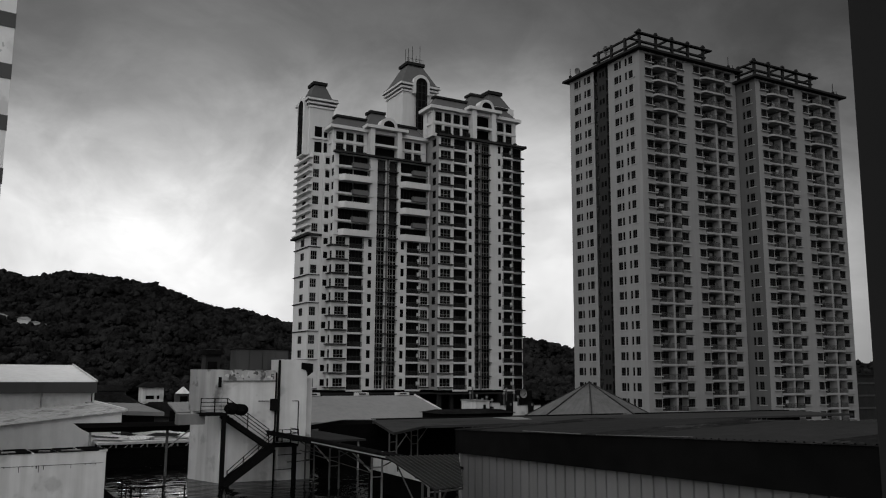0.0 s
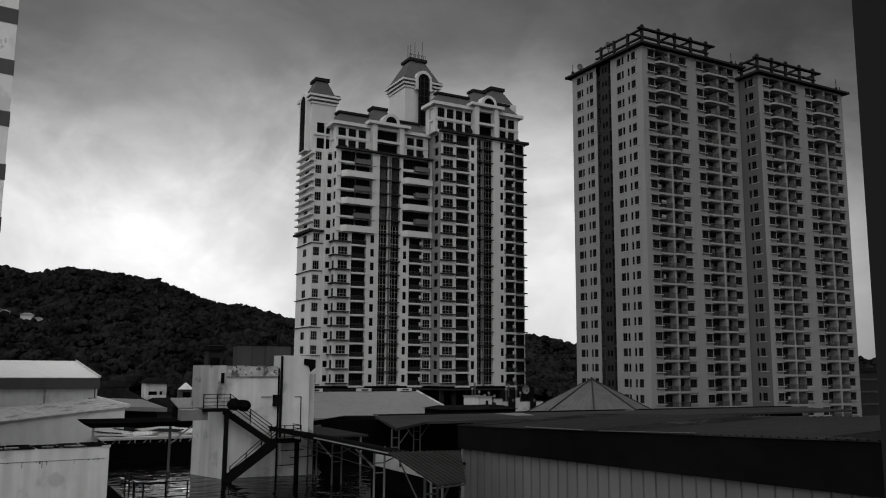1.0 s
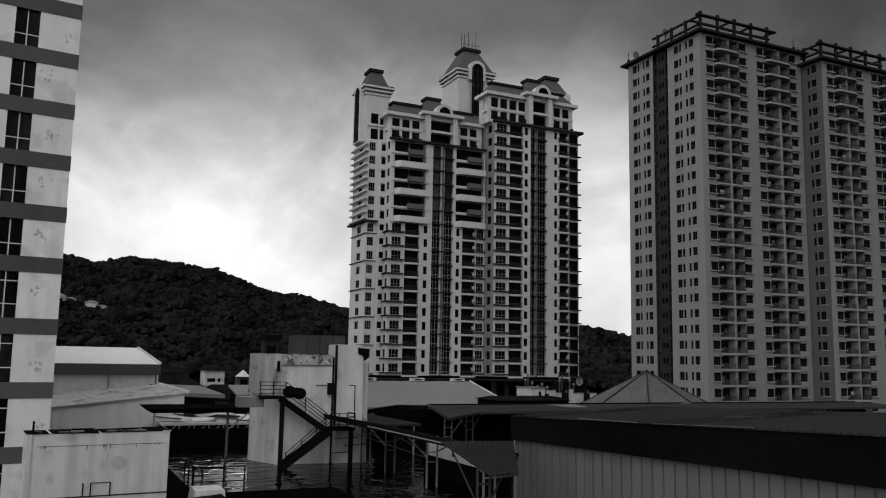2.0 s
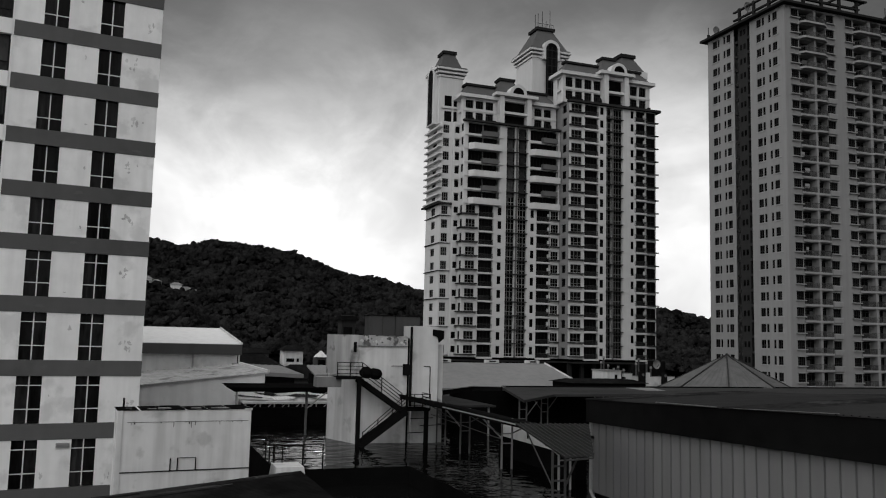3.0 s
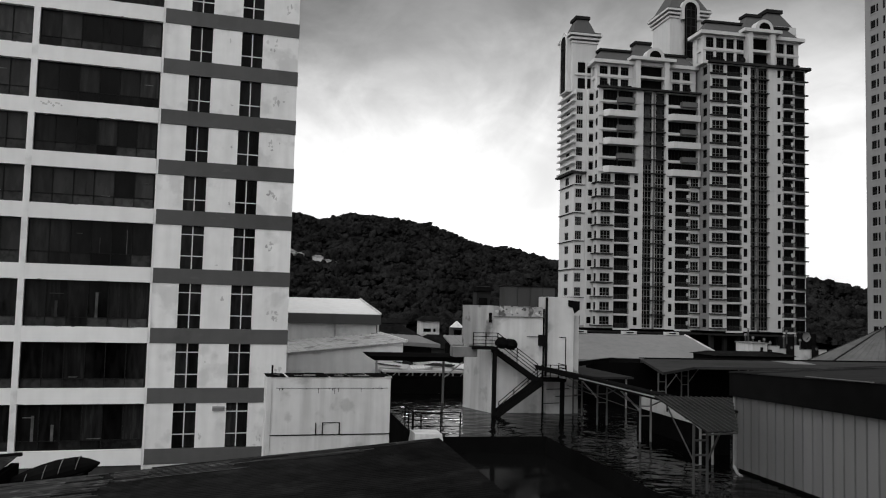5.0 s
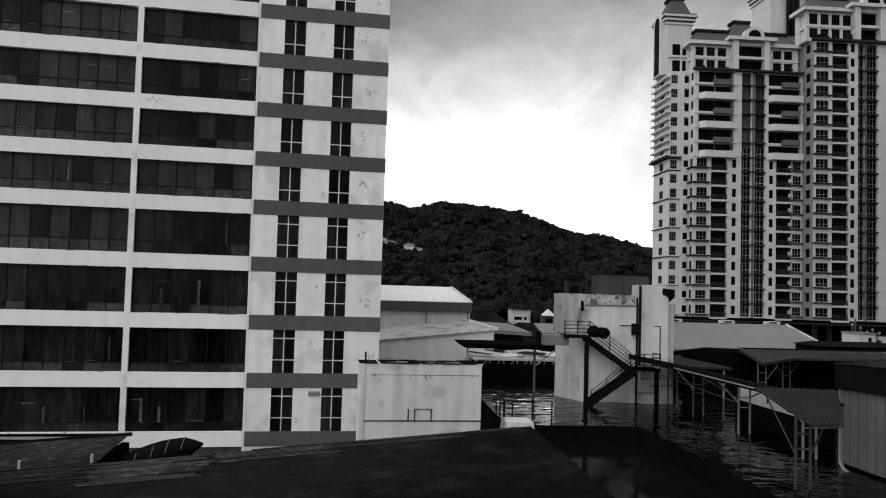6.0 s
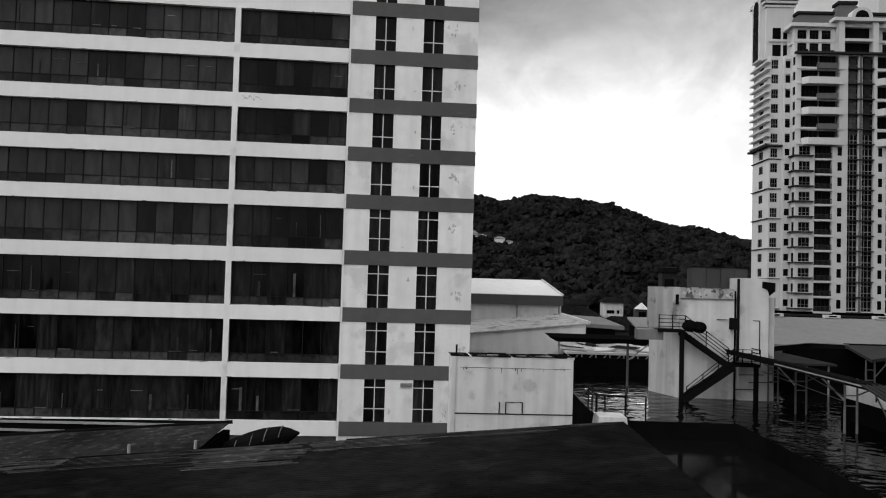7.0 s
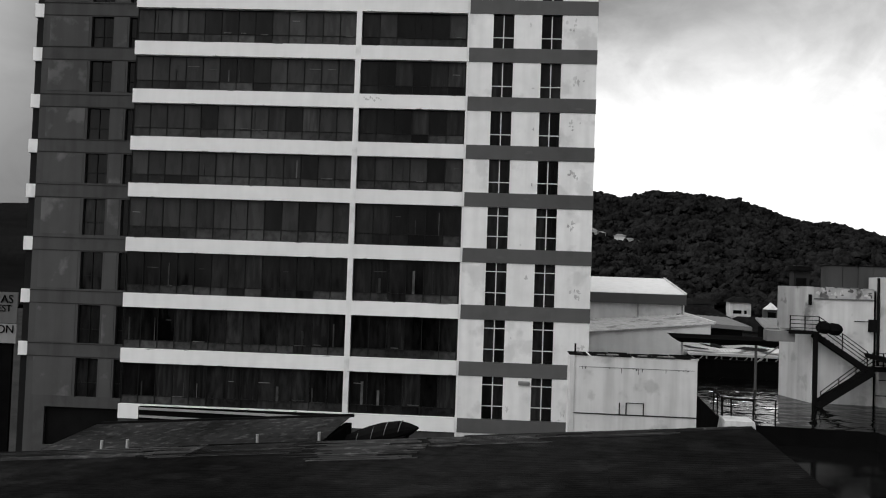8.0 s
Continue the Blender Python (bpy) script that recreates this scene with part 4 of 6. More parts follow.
# ---------------------------------------------------------------- twin slab towers
def slab_tower(u0, v0, ztop, storey, n, depth, left_cols, strip, label):
    """Grey-beige tower: front with two balcony bays, flank with paired windows and a dark stair recess."""
    b = thing("apartment_tower", GA, (u0 + 13, v0 + depth / 2, STREET), label, "building", "twin towers")
    W = 26.9
    foot = ztop - n * storey
    skin, holes, side_holes = Mesh(), [], []
    wins, slim, doors, par = [], [], [], []
    bays = ((1.5, 3.2, 3.35, 6.75, 7.25, 9.75, 9.9, 11.8), (14.7, 16.4, 16.6, 20.2, 20.85, 23.5, 23.6, 25.5))
    for i in range(n):
        z = foot + i * storey
        k = n - 1 - i                              # storeys from the top
        for j, (a, b_, c, d, e, f, g, h) in enumerate(bays):
            holes += [(u0 + a, u0 + b_, z + 0.85, z + 2.42, 0.2), (u0 + g, u0 + h, z + 0.85, z + 2.42, 0.2)]
            wins += [(u0 + (a + b_) / 2, v0 + 0.12, z + 0.85), (u0 + (g + h) / 2, v0 + 0.12, z + 0.85)]
            holes += [(u0 + c, u0 + d, z + 0.12, z + 2.62, 1.55), (u0 + e, u0 + f, z + 0.12, z + 2.62, 1.55)]
            doors += [(u0 + (c + d) / 2, v0 + 1.5, z + 0.12), (u0 + (e + f) / 2, v0 + 1.5, z + 0.12)]
            par.append((u0 + c - 0.1, u0 + d + 0.1, u0 + e - 0.1, u0 + f + 0.1, z, k, j))
        for s, w in left_cols:
            side_holes.append((v0 + s - w / 2, v0 + s + w / 2, z + 0.85, z + 2.42, 0.2))
            slim.append((v0 + s, w, z + 0.85))
    pierced(skin, front(v0), u0, u0 + W, STREET, ztop, holes)
    if strip:
        pierced(skin, side(u0), v0, v0 + strip[0], STREET, ztop, [h for h in side_holes if h[1] < v0 + strip[0]])
        pierced(skin, side(u0), v0 + strip[1], v0 + depth, STREET, ztop, [h for h in side_holes if h[0] > v0 + strip[1]])
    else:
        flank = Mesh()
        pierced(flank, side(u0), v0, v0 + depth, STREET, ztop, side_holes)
        # This flank takes the darker render to imitate shade.
        part("flank_wall", flank, M_T2_SHADED, b, "tower flank with shade put into its colour")
    skin.box((u0 + 2.4, v0 + 1.6, STREET), (u0 + W, v0 + depth, ztop - 0.01))
    skin.box((u0 + 0.3, v0 + 0.3, STREET), (u0 + 0.9, v0 + 1.7, ztop - 0.02))
    part("wall", skin, M_T2, b)
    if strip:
        # Recess shade is put into the near-black colour.
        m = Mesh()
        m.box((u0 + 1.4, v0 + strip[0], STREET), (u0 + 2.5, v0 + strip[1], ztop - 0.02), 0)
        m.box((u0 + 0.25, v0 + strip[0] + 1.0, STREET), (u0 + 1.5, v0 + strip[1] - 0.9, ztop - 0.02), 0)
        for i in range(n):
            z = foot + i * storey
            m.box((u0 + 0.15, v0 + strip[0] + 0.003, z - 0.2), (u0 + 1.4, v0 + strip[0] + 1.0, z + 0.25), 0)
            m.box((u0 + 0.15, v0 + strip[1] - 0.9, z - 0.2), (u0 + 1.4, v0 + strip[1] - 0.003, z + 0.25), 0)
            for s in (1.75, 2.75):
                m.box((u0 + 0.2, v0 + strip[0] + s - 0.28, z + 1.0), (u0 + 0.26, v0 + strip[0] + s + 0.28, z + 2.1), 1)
        part("stair_recess", m, (M_T2_STRIP, M_GLASS_FAR), b, "recessed stair and service strip, its shade painted near-black")
    wm = window_mesh("window", 1.75, 1.57, 4, [0, 0.32, 1], 0.07, M_GLASS_FAR, M_FRAME_M)
    for p in wins:
        piece("window", wm, b, p)
    sill = Mesh().box((-1.12, -0.5, -0.2), (1.12, -0.1, -0.02)).data("sill", M_T2_TRIM)
    hood = Mesh().box((-1.05, -0.42, 1.6), (1.05, -0.1, 1.74)).data("hood", M_T2_TRIM)
    for u, v, z in wins:
        piece("sill", sill, b, (u, v, z))
        piece("hood", hood, b, (u, v, z))
    apron = Mesh().prism([(-1.1, 0.02), (-1.1, -0.3), (-0.95, -0.42), (0.95, -0.42), (1.1, -0.3), (1.1, 0.02)], 2, -1.0, -0.2).data("bay_apron", M_T2)
    for n_, (u, v, z) in enumerate(wins):
        if n_ % 4 in (1, 3) and z < ztop - 5 * storey and int((z - foot) / storey) % 11 > 3:
            piece("bay_apron", apron, b, (u, v - 0.1, z))
    flank_sill = Mesh().box((-0.75, -0.24, -0.2), (1.2, -0.1, -0.04)).data("flank_sill", M_T2_TRIM)
    cache = {}
    for s, w, z in slim:
        if w not in cache:
            cache[w] = window_mesh("flank_window" if w > 0.8 else "narrow_window", w, 1.57, 2 if w > 0.8 else 1, [0, 0.3, 1], 0.08, M_GLASS_FAR, M_FRAME_M)
        piece("flank_window" if w > 0.8 else "narrow_window", cache[w], b, (u0 + 0.12, s, z), -90)
        if w > 0.8:
            piece("flank_sill", flank_sill, b, (u0 + 0.12, s, z), -90)
    dm = window_mesh("balcony_door", 3.2, 2.4, 4, [0, 0.85, 1], 0.08, M_GLASS_FAR, M_FRAME_M)
    for p in doors:
        piece("balcony_door", dm, b, p)
    rnd = random.Random(int(u0))
    for a, b_, c, d, z, k, j in par:
        m, r = Mesh(), Mesh()
        if k < 4:
            o = 1.0
            out = [(a, v0 + 0.1)] + [(a + 1.0 * q / 5, v0 - o * math.sin(math.pi / 2 * q / 5)) for q in range(6)] + [(d - 1.2, v0 - o), (d, v0 - 0.35), (d, v0 + 0.1)]
            m.prism(out, 2, z - 0.18, z + 0.2)
            inner = [(x * 0.96 + 0.04 * (a + d) / 2, y + 0.08) for x, y in out[1:-1]]
        elif k == 4:
            m.box((a, v0 - 0.04, z - 0.15), (d, v0 + 0.12, z + 0.1))
            inner = [(a, v0 + 0.05), (d, v0 + 0.05)]
        else:
            o = 0.7 if (k // 4 + j) % 2 else 0.25
            m.prism([(a, v0 + 0.1), (a, v0 - 0.2), (b_, v0 - 0.2), (c, v0 - o), (d - 0.8, v0 - o), (d, v0 - 0.2), (d, v0 + 0.1)], 2, z - 0.2, z + 0.16)
            inner = [(a + 0.05, v0 - 0.12), (b_, v0 - 0.12), (c, v0 - o + 0.08), (d - 0.8, v0 - o + 0.08), (d - 0.05, v0 - 0.12)]
        bal = part("balcony", m, M_T2_TRIM, b)
        for p, q in zip(inner, inner[1:]):
            r.bar((p[0], p[1], z + 1.12), (q[0], q[1], z + 1.12), 0.07, 0.07)
            r.bar((p[0], p[1], z + 0.3), (q[0], q[1], z + 0.3), 0.05, 0.05)
            bars = max(int(math.dist(p, q) / 0.17), 1)
            for e in range(bars):
                x, y = p[0] + (q[0] - p[0]) * (e + 0.5) / bars, p[1] + (q[1] - p[1]) * (e + 0.5) / bars
                r.bar((x, y, z + 0.16), (x, y, z + 1.1), 0.045)
        part("railing", r, M_T2_RAIL, bal, "grey barred balcony railing")
        if rnd.random() < 0.3:                       # things hung out on the balcony
            w = rnd.uniform(0.5, 1.2)
            x = rnd.uniform(a + 0.2, b_ - w - 0.2)
            part("drying_cloth", Mesh().box((x, v0 + 0.35, z + 0.95), (x + w, v0 + 0.38, z + 1.8)), rnd.choice((M_T2_TRIM, M_GREYWALL, M_BAND)), b)
    for j, bay in enumerate(bays):
        part("balcony_post", Mesh().box((u0 + bay[3], v0 - 0.18, STREET), (u0 + bay[4], v0 + 0.02, ztop - 0.3)), M_T2, b)
    # eaves and roof frame
    e = Mesh()
    o = 1.2
    e.box((u0 - o, v0 - o, ztop), (u0 + W + o, v0 + depth + o, ztop + 0.45))
    part("eave", e, M_CAP, b, "dark projecting roof edge")
    part("roof_plinth", Mesh().box((u0 + 1, v0 + 1, ztop + 0.45), (u0 + W - 1, v0 + depth - 1, ztop + 0.9)), M_T2_STRIP, b)
    zt = ztop + 4.0
    pu = [u0 + 0.8 + 4.4 * k for k in range(5)]
    for u in pu:
        part("frame_post", Mesh().box((u - 0.24, v0 + 0.46, ztop + 0.45), (u + 0.24, v0 + 0.94, zt + 0.25)).frustum((u - 0.36, v0 + 0.34, u + 0.36, v0 + 1.06, zt + 0.25), (u - 0.2, v0 + 0.5, u + 0.2, v0 + 0.9, zt + 0.75)), M_CAP, b)
    for k in range(1, 4):
        v = v0 + 0.7 + 4.2 * k
        part("frame_post", Mesh().box((u0 + 0.56, v - 0.24, ztop + 0.45), (u0 + 1.04, v + 0.24, zt + 0.25)), M_CAP, b)
    for q, zz in enumerate((ztop + 2.0, zt - 0.3)):
        part("frame_beam", Mesh().box((u0 - 0.3 * q, v0 + 0.45 - 0.3 * q, zz), (u0 + 19.0 + 1.6 * q, v0 + 0.95, zz + 0.3)), M_CAP, b)
        part("frame_beam", Mesh().box((u0 + 0.55, v0 + 0.95, zz), (u0 + 1.05, v0 + 15.0, zz + 0.3)), M_CAP, b)
    part("frame_beam", Mesh().box((u0 + 1.0, v0 + 3.4, zt - 0.3), (u0 + 20.6, v0 + 3.9, zt)), M_CAP, b)
    for u in (u0 + 8.5, u0 + 14.0, u0 + 20.2):
        part("frame_beam", Mesh().box((u - 0.2, v0 + 0.95, zt - 0.28), (u + 0.2, v0 + 3.4, zt + 0.08)), M_CAP, b)
    for u, v, h in ((u0 - 0.6, v0 + depth - 1, 2.4), (u0 + 24.6, v0 - 0.4, 2.6), (u0 + 26.6, v0 + 0.2, 1.4), (u0 + 0.2, v0 + depth - 3.2, 1.5)):
        part("mast", Mesh().tube((u, v, ztop + 0.45), (u, v, ztop + 0.45 + h), 0.07, 6), M_CAP, b)
        part("mast_box", Mesh().box((u - 0.22, v - 0.22, ztop + 0.45), (u + 0.22, v + 0.22, ztop + 1.2)), M_CAP, b)
    part("roof_hut", Mesh().box((u0 + 3, v0 + 13, ztop + 0.9), (u0 + 9, v0 + 18, ztop + 3.0)), M_T2_STRIP, b)
    return b


T2_COLS = ((2.6, 1.2), (4.0, 0.6), (5.75, 0.65), (6.95, 1.25), (15.8, 1.2), (17.05, 0.6), (18.85, 0.6), (20.05, 1.35))
slab_tower(110.6, 120.0, 64.2, 2.955, 27, 22.3, T2_COLS, (9.5, 14.1), "grey-beige apartment tower with balcony bays and rooftop frame")
slab_tower(137.7, 115.0, 61.6, 2.955, 26, 22.3, ((2.0, 1.15), (3.25, 0.6)), None, "second grey-beige apartment tower set in front of its twin")

# ---------------------------------------------------------------- flooded flat roof between the sheds
WET = -7.35
PLAN = [(7.8, 47.4), (15.5, 47.4), (15.5, 22.0), (44.0, 22.0), (44.0, 71.0), (7.8, 71.0)]
solo("flat_roof", Mesh().prism(PLAN, 2, STREET, WET), M_BLACK, GA, (26, 47, STREET), "black bitumen flat roof over a low block", "roof", kind="structure")
solo("water", Mesh().prism([(7.85, 47.45), (15.55, 47.45), (15.55, 22.1), (43.9, 22.1), (43.9, 70.9), (7.85, 70.9)], 2, WET + 0.004, WET + 0.02), M_WATER, GA, (26, 47, WET),
     "rippled rainwater ponding on a flat roof", "water", kind="structure")
solo("yard", Mesh().box((-30, 24, -13.5), (15.4, 47.3, -13.2)), M_BLACK, GA, (0, 35, -13.5), "dark sunken yard between the blocks", "yard", kind="structure")
solo("lower_roof", Mesh().box((5.2, 24, -13.19), (15.4, 47.3, -8.25)), M_WET, GA, (10, 35, -13.19), "wet black lower roof holding still rainwater", "roof", kind="structure")
solo("parapet_wall", Mesh().box((7.9, 70.95, WET + 0.02), (30, 71.3, -5.95)).box((7.85, 70.9, -5.95), (30, 71.35, -5.85)), M_BLACK, GA, (18, 71, WET), "low black parapet wall at the roof edge", "parapet", kind="structure")


def roof_rail():
    solo("roof_curb", Mesh().frustum((7.4, 45.9, 9.3, 48.0, -8.4), (7.6, 46.1, 9.1, 47.9, WET + 0.36)), M_STUCCO, GA, (8.3, 47, -8.4), "pale concrete upstand at the roof corner", "curb")
    r = thing("guard_rail", GA, (9, 47.9, WET), "dark steel guard rail at the flooded roof edge", "railing")
    for u in (7.75, 8.2, 9.35, 10.5):
        part("post", Mesh().box((u - 0.035, 47.85, WET + 0.02), (u + 0.035, 47.92, WET + 1.35)), M_STEEL_D, r)
    for z in (0.55, 1.32):
        part("rail", Mesh().bar((7.75, 47.885, WET + z), (10.5, 47.885, WET + z), 0.05), M_STEEL_D, r)
    for v in (49.3, 50.8, 52.3):
        part("post", Mesh().box((7.9, v, WET + 0.02), (7.97, v + 0.07, WET + 1.2)), M_STEEL_D, r)
    part("rail", Mesh().bar((7.93, 47.9, WET + 1.2), (7.93, 52.3, WET + 1.2), 0.05), M_STEEL_D, r)


roof_rail()


# ---------------------------------------------------------------- stair tower
def stair_tower():
    t = thing("stair_house", GA, (17, 61, WET), "stained white plaster stair house on the flooded roof", "building")
    m = Mesh().prism([(14.9, 58.2), (18.7, 58.2), (18.7, 62), (13.75, 62), (13.75, 61.6)], 2, WET + 0.02, -0.52)
    part("wall", m, M_STORE, t)
    part("parapet", Mesh().prism([(14.87, 58.14), (18.68, 58.14), (18.68, 62.05), (13.7, 62.05), (13.7, 61.6)], 2, -0.52, 0.2), M_STAIN, t, "dirt-streaked pale parapet")
    # Darker damp-patched plaster here also paints in the shaded left side.
    part("corner_pier", Mesh().prism([(14.0, 59.6), (14.55, 58.0), (14.95, 58.0), (14.95, 58.6), (13.75, 61.5), (13.45, 61.4)], 2, -2.6, 0.26), M_DAMP, t)
    part("pier_hole", Mesh().box((14.62, 57.96, -0.95), (14.84, 58.02, -0.25)), M_BLACK, t)
    part("shaft", Mesh().box((18.95, 57.8, WET + 0.02), (20.9, 60.1, 1.0)), M_STUCCO, t, "taller white shaft with damp patches")
    part("shaft_return", Mesh().box((20.905, 57.95, WET + 0.02), (21.35, 59.8, -0.3)), M_DAMP, t)
    # Black filler paints the shade in the gap beside the shaft.
    part("shaft_back", Mesh().box((18.7, 58.6, WET + 0.02), (18.96, 60.5, 0.1)), M_BLACK, t)
    part("shaft_ear", Mesh().prism([(20.45, 0.8), (21.3, 0.72), (21.25, 0.1), (20.95, -0.15), (20.8, 0.25), (20.45, 0.35)], 1, 57.72, 58.6), M_BLACK, t)
    part("downpipe", Mesh().tube((18.82, 57.75, -4.7), (18.82, 57.75, 0.95), 0.09), M_STEEL_D, t)
    part("switch_box", Mesh().box((18.36, 57.75, -2.55), (18.75, 58.2, -1.75)), M_STEEL_D, t)
    for k, (u0, u1, z) in enumerate(((18.9, 20.6, -5.6), (19.6, 21.2, -6.1), (18.7, 20.2, -6.6))):
        part("wall_pipe", Mesh().bar((u0, 57.72, z), (u1, 57.72, z + 0.05), 0.05), M_STEEL_D, t)
    part("conduit", Mesh().bar((17.5, 58.15, -1.9), (20.3, 57.76, -1.9), 0.05).bar((20.3, 57.76, -1.9), (20.3, 57.76, -4.2), 0.05), M_STEEL_D, t)
    # outside stair
    s = thing("steel_stair", GA, (17, 57, WET), "dark steel dog-leg stair with tube railings", "stairs")
    v0, v1 = 57.15, 58.05
    part("upper_landing", Mesh().box((13.2, 56.6, -2.8), (14.95, 58.0, -2.62)), M_STEEL_D, s)
    part("landing_beam", Mesh().box((11.9, 57.0, -3.35), (13.6, 58.2, -2.66)), M_CONC, s, "pale concrete landing beam")
    n = 12
    for k in range(n):
        u, z = 14.95 + 3.05 * k / n, -2.62 - 2.12 * (k + 1) / n
        part("tread", Mesh().box((u, v0, z - 0.06), (u + 0.3, v1, z)), M_STEEL_D, s)
    part("stringer", Mesh().bar((14.9, v0, -2.85), (18.05, v0, -4.95), 0.06, 0.34), M_STEEL_D, s)
    part("stringer", Mesh().bar((14.9, v1, -2.85), (18.05, v1, -4.95), 0.06, 0.34), M_STEEL_D, s)
    part("middle_landing", Mesh().box((18.0, 56.0, -4.92), (19.75, 57.75, -4.74)), M_STEEL_D, s)
    w0, w1 = 56.05, 57.0
    for k in range(14):
        u, z = 18.0 - 3.1 * k / 14, -4.74 - 2.55 * (k + 1) / 14
        part("tread", Mesh().box((u - 0.3, w0, z - 0.06), (u, w1, z)), M_STEEL_D, s)
    part("stringer", Mesh().bar((18.05, w0, -4.95), (14.85, w0, WET + 0.12), 0.06, 0.42), M_STEEL_D, s)
    part("stringer", Mesh().bar((18.05, w1, -4.95), (14.85, w1, WET + 0.12), 0.06, 0.42), M_STEEL_D, s)
    for u, v, z in ((14.8, 56.8, -2.7), (19.55, 56.2, -4.8)):
        part("column", Mesh().box((u - 0.13, v - 0.13, WET + 0.02), (u + 0.13, v + 0.13, z)), M_STEEL_D, s)

    def railing(pts, posts):
        for h in (0.22, 0.47, 0.72, 0.97):
            r = Mesh()
            for p, q in zip(pts, pts[1:]):
                r.bar((p[0], p[1], p[2] + h), (q[0], q[1], q[2] + h), 0.045)
            part("rail", r, M_STEEL_D, s)
        for u, v, z in posts:
            part("rail_post", Mesh().box((u - 0.03, v - 0.03, z - 0.1), (u + 0.03, v + 0.03, z + 1.0)), M_STEEL_D, s)

    railing([(13.2, 56.62, -2.62), (14.95, 56.62, -2.62), (18.0, 57.1, -4.74)], [(13.2, 56.62, -2.62), (14.1, 56.62, -2.62), (14.95, 56.62, -2.62), (16.5, 57.1, -3.7), (18.0, 57.1, -4.74)])
    railing([(18.0, 56.02, -4.74), (19.75, 56.02, -4.74), (19.75, 57.7, -4.74)], [(18.0, 56.02, -4.74), (18.6, 56.02, -4.74), (19.2, 56.02, -4.74), (19.75, 56.02, -4.74)])
    railing([(18.0, 56.0, -4.74), (14.95, 56.0, WET + 0.05)], [(18.0, 56.0, -4.74), (17.0, 56.0, -5.6), (16.0, 56.0, -6.45), (14.95, 56.0, WET + 0.08)])
    bun = thing("tarpaulin_bundle", GA, (15.6, 56.9, -2.9), "black tarpaulin bundle lashed to the stair railing", "bundle")
    part("roll", lump((15.3, 56.85, -2.34), 0.5, 0.36, 0.40, 2), M_BLACK, bun)
    part("roll", lump((15.95, 56.9, -2.42), 0.5, 0.36, 0.40, 7), M_BLACK, bun)
    crust = random.Random(5)
    for k in range(30):                                 # flaking render along the parapet's face
        u, z = 15.0 + 3.5 * crust.random(), crust.uniform(-0.42, 0.12)
        w, h = crust.uniform(0.06, 0.3), crust.uniform(0.05, 0.2)
        part("flaked_render", Mesh().prism([(u, z), (u + w * 0.7, z - h * 0.4), (u + w, z + h * 0.3), (u + w * 0.6, z + h), (u + w * 0.1, z + h * 0.7)], 1, 58.12, 58.138), crust.choice((M_STUCCO, M_STORE, M_DAMP, M_T1_GREY, M_BAND)), t)
    part("parapet_groove", Mesh().bar((15.0, 58.12, -0.52), (18.66, 58.12, -0.5), 0.05), M_BAND, t)
    for k in range(5):                                  # broken chips of render along the parapet's edge
        u = 14.95 + 0.78 * k
        part("coping_chip", Mesh().box((u, 58.1, 0.2), (u + 0.42 + 0.09 * (k % 3), 58.45, 0.24 + 0.025 * (k % 2))), M_DAMP, t)
    tank = thing("roof_tank", GA, (17.8, 61, 0.2), "dull grey sectional tank on the stair house roof", "tank")
    for k in range(4):
        part("tank_panel", Mesh().box((16.4 + 0.98 * k, 60.3 + 0.02 * (k % 2), 0.2), (17.35 + 0.98 * k, 61.9, 1.72)), M_GREYWALL, tank)
    part("tank_rim", Mesh().box((16.35, 60.25, 1.72), (20.35, 61.95, 1.77)), M_STEEL_D, tank)


stair_tower()


# ---------------------------------------------------------------- walkway canopy along the sheds
def ribbed(a, b, c, d, n, thick=0.05, rise=0.05):
    """A ribbed sheet on the quad a-b (top edge) to d-c (lower edge): n ribs run from the top edge down."""
    a, b, c, d = (Vector(p) for p in (a, b, c, d))
    m = Mesh()
    prof = ((0.0, 0), (0.34, 0), (0.42, 1), (0.58, 1), (0.66, 0))
    f = [((k + p) / n, h) for k in range(n) for p, h in prof] + [(1.0, 0)]
    for (p, h), (q, g) in zip(f, f[1:]):
        up0, up1 = Vector((0, 0, rise * h)), Vector((0, 0, rise * g))
        m.face([a.lerp(b, p) + up0, a.lerp(b, q) + up1, d.lerp(c, q) + up1, d.lerp(c, p) + up0])
    t = Vector((0, 0, -thick))
    m.face([a + t, b + t, c + t, d + t])
    for p, q in ((a, b), (b, c), (c, d), (d, a)):
        m.face([p, q, q + t, p + t])
    return m


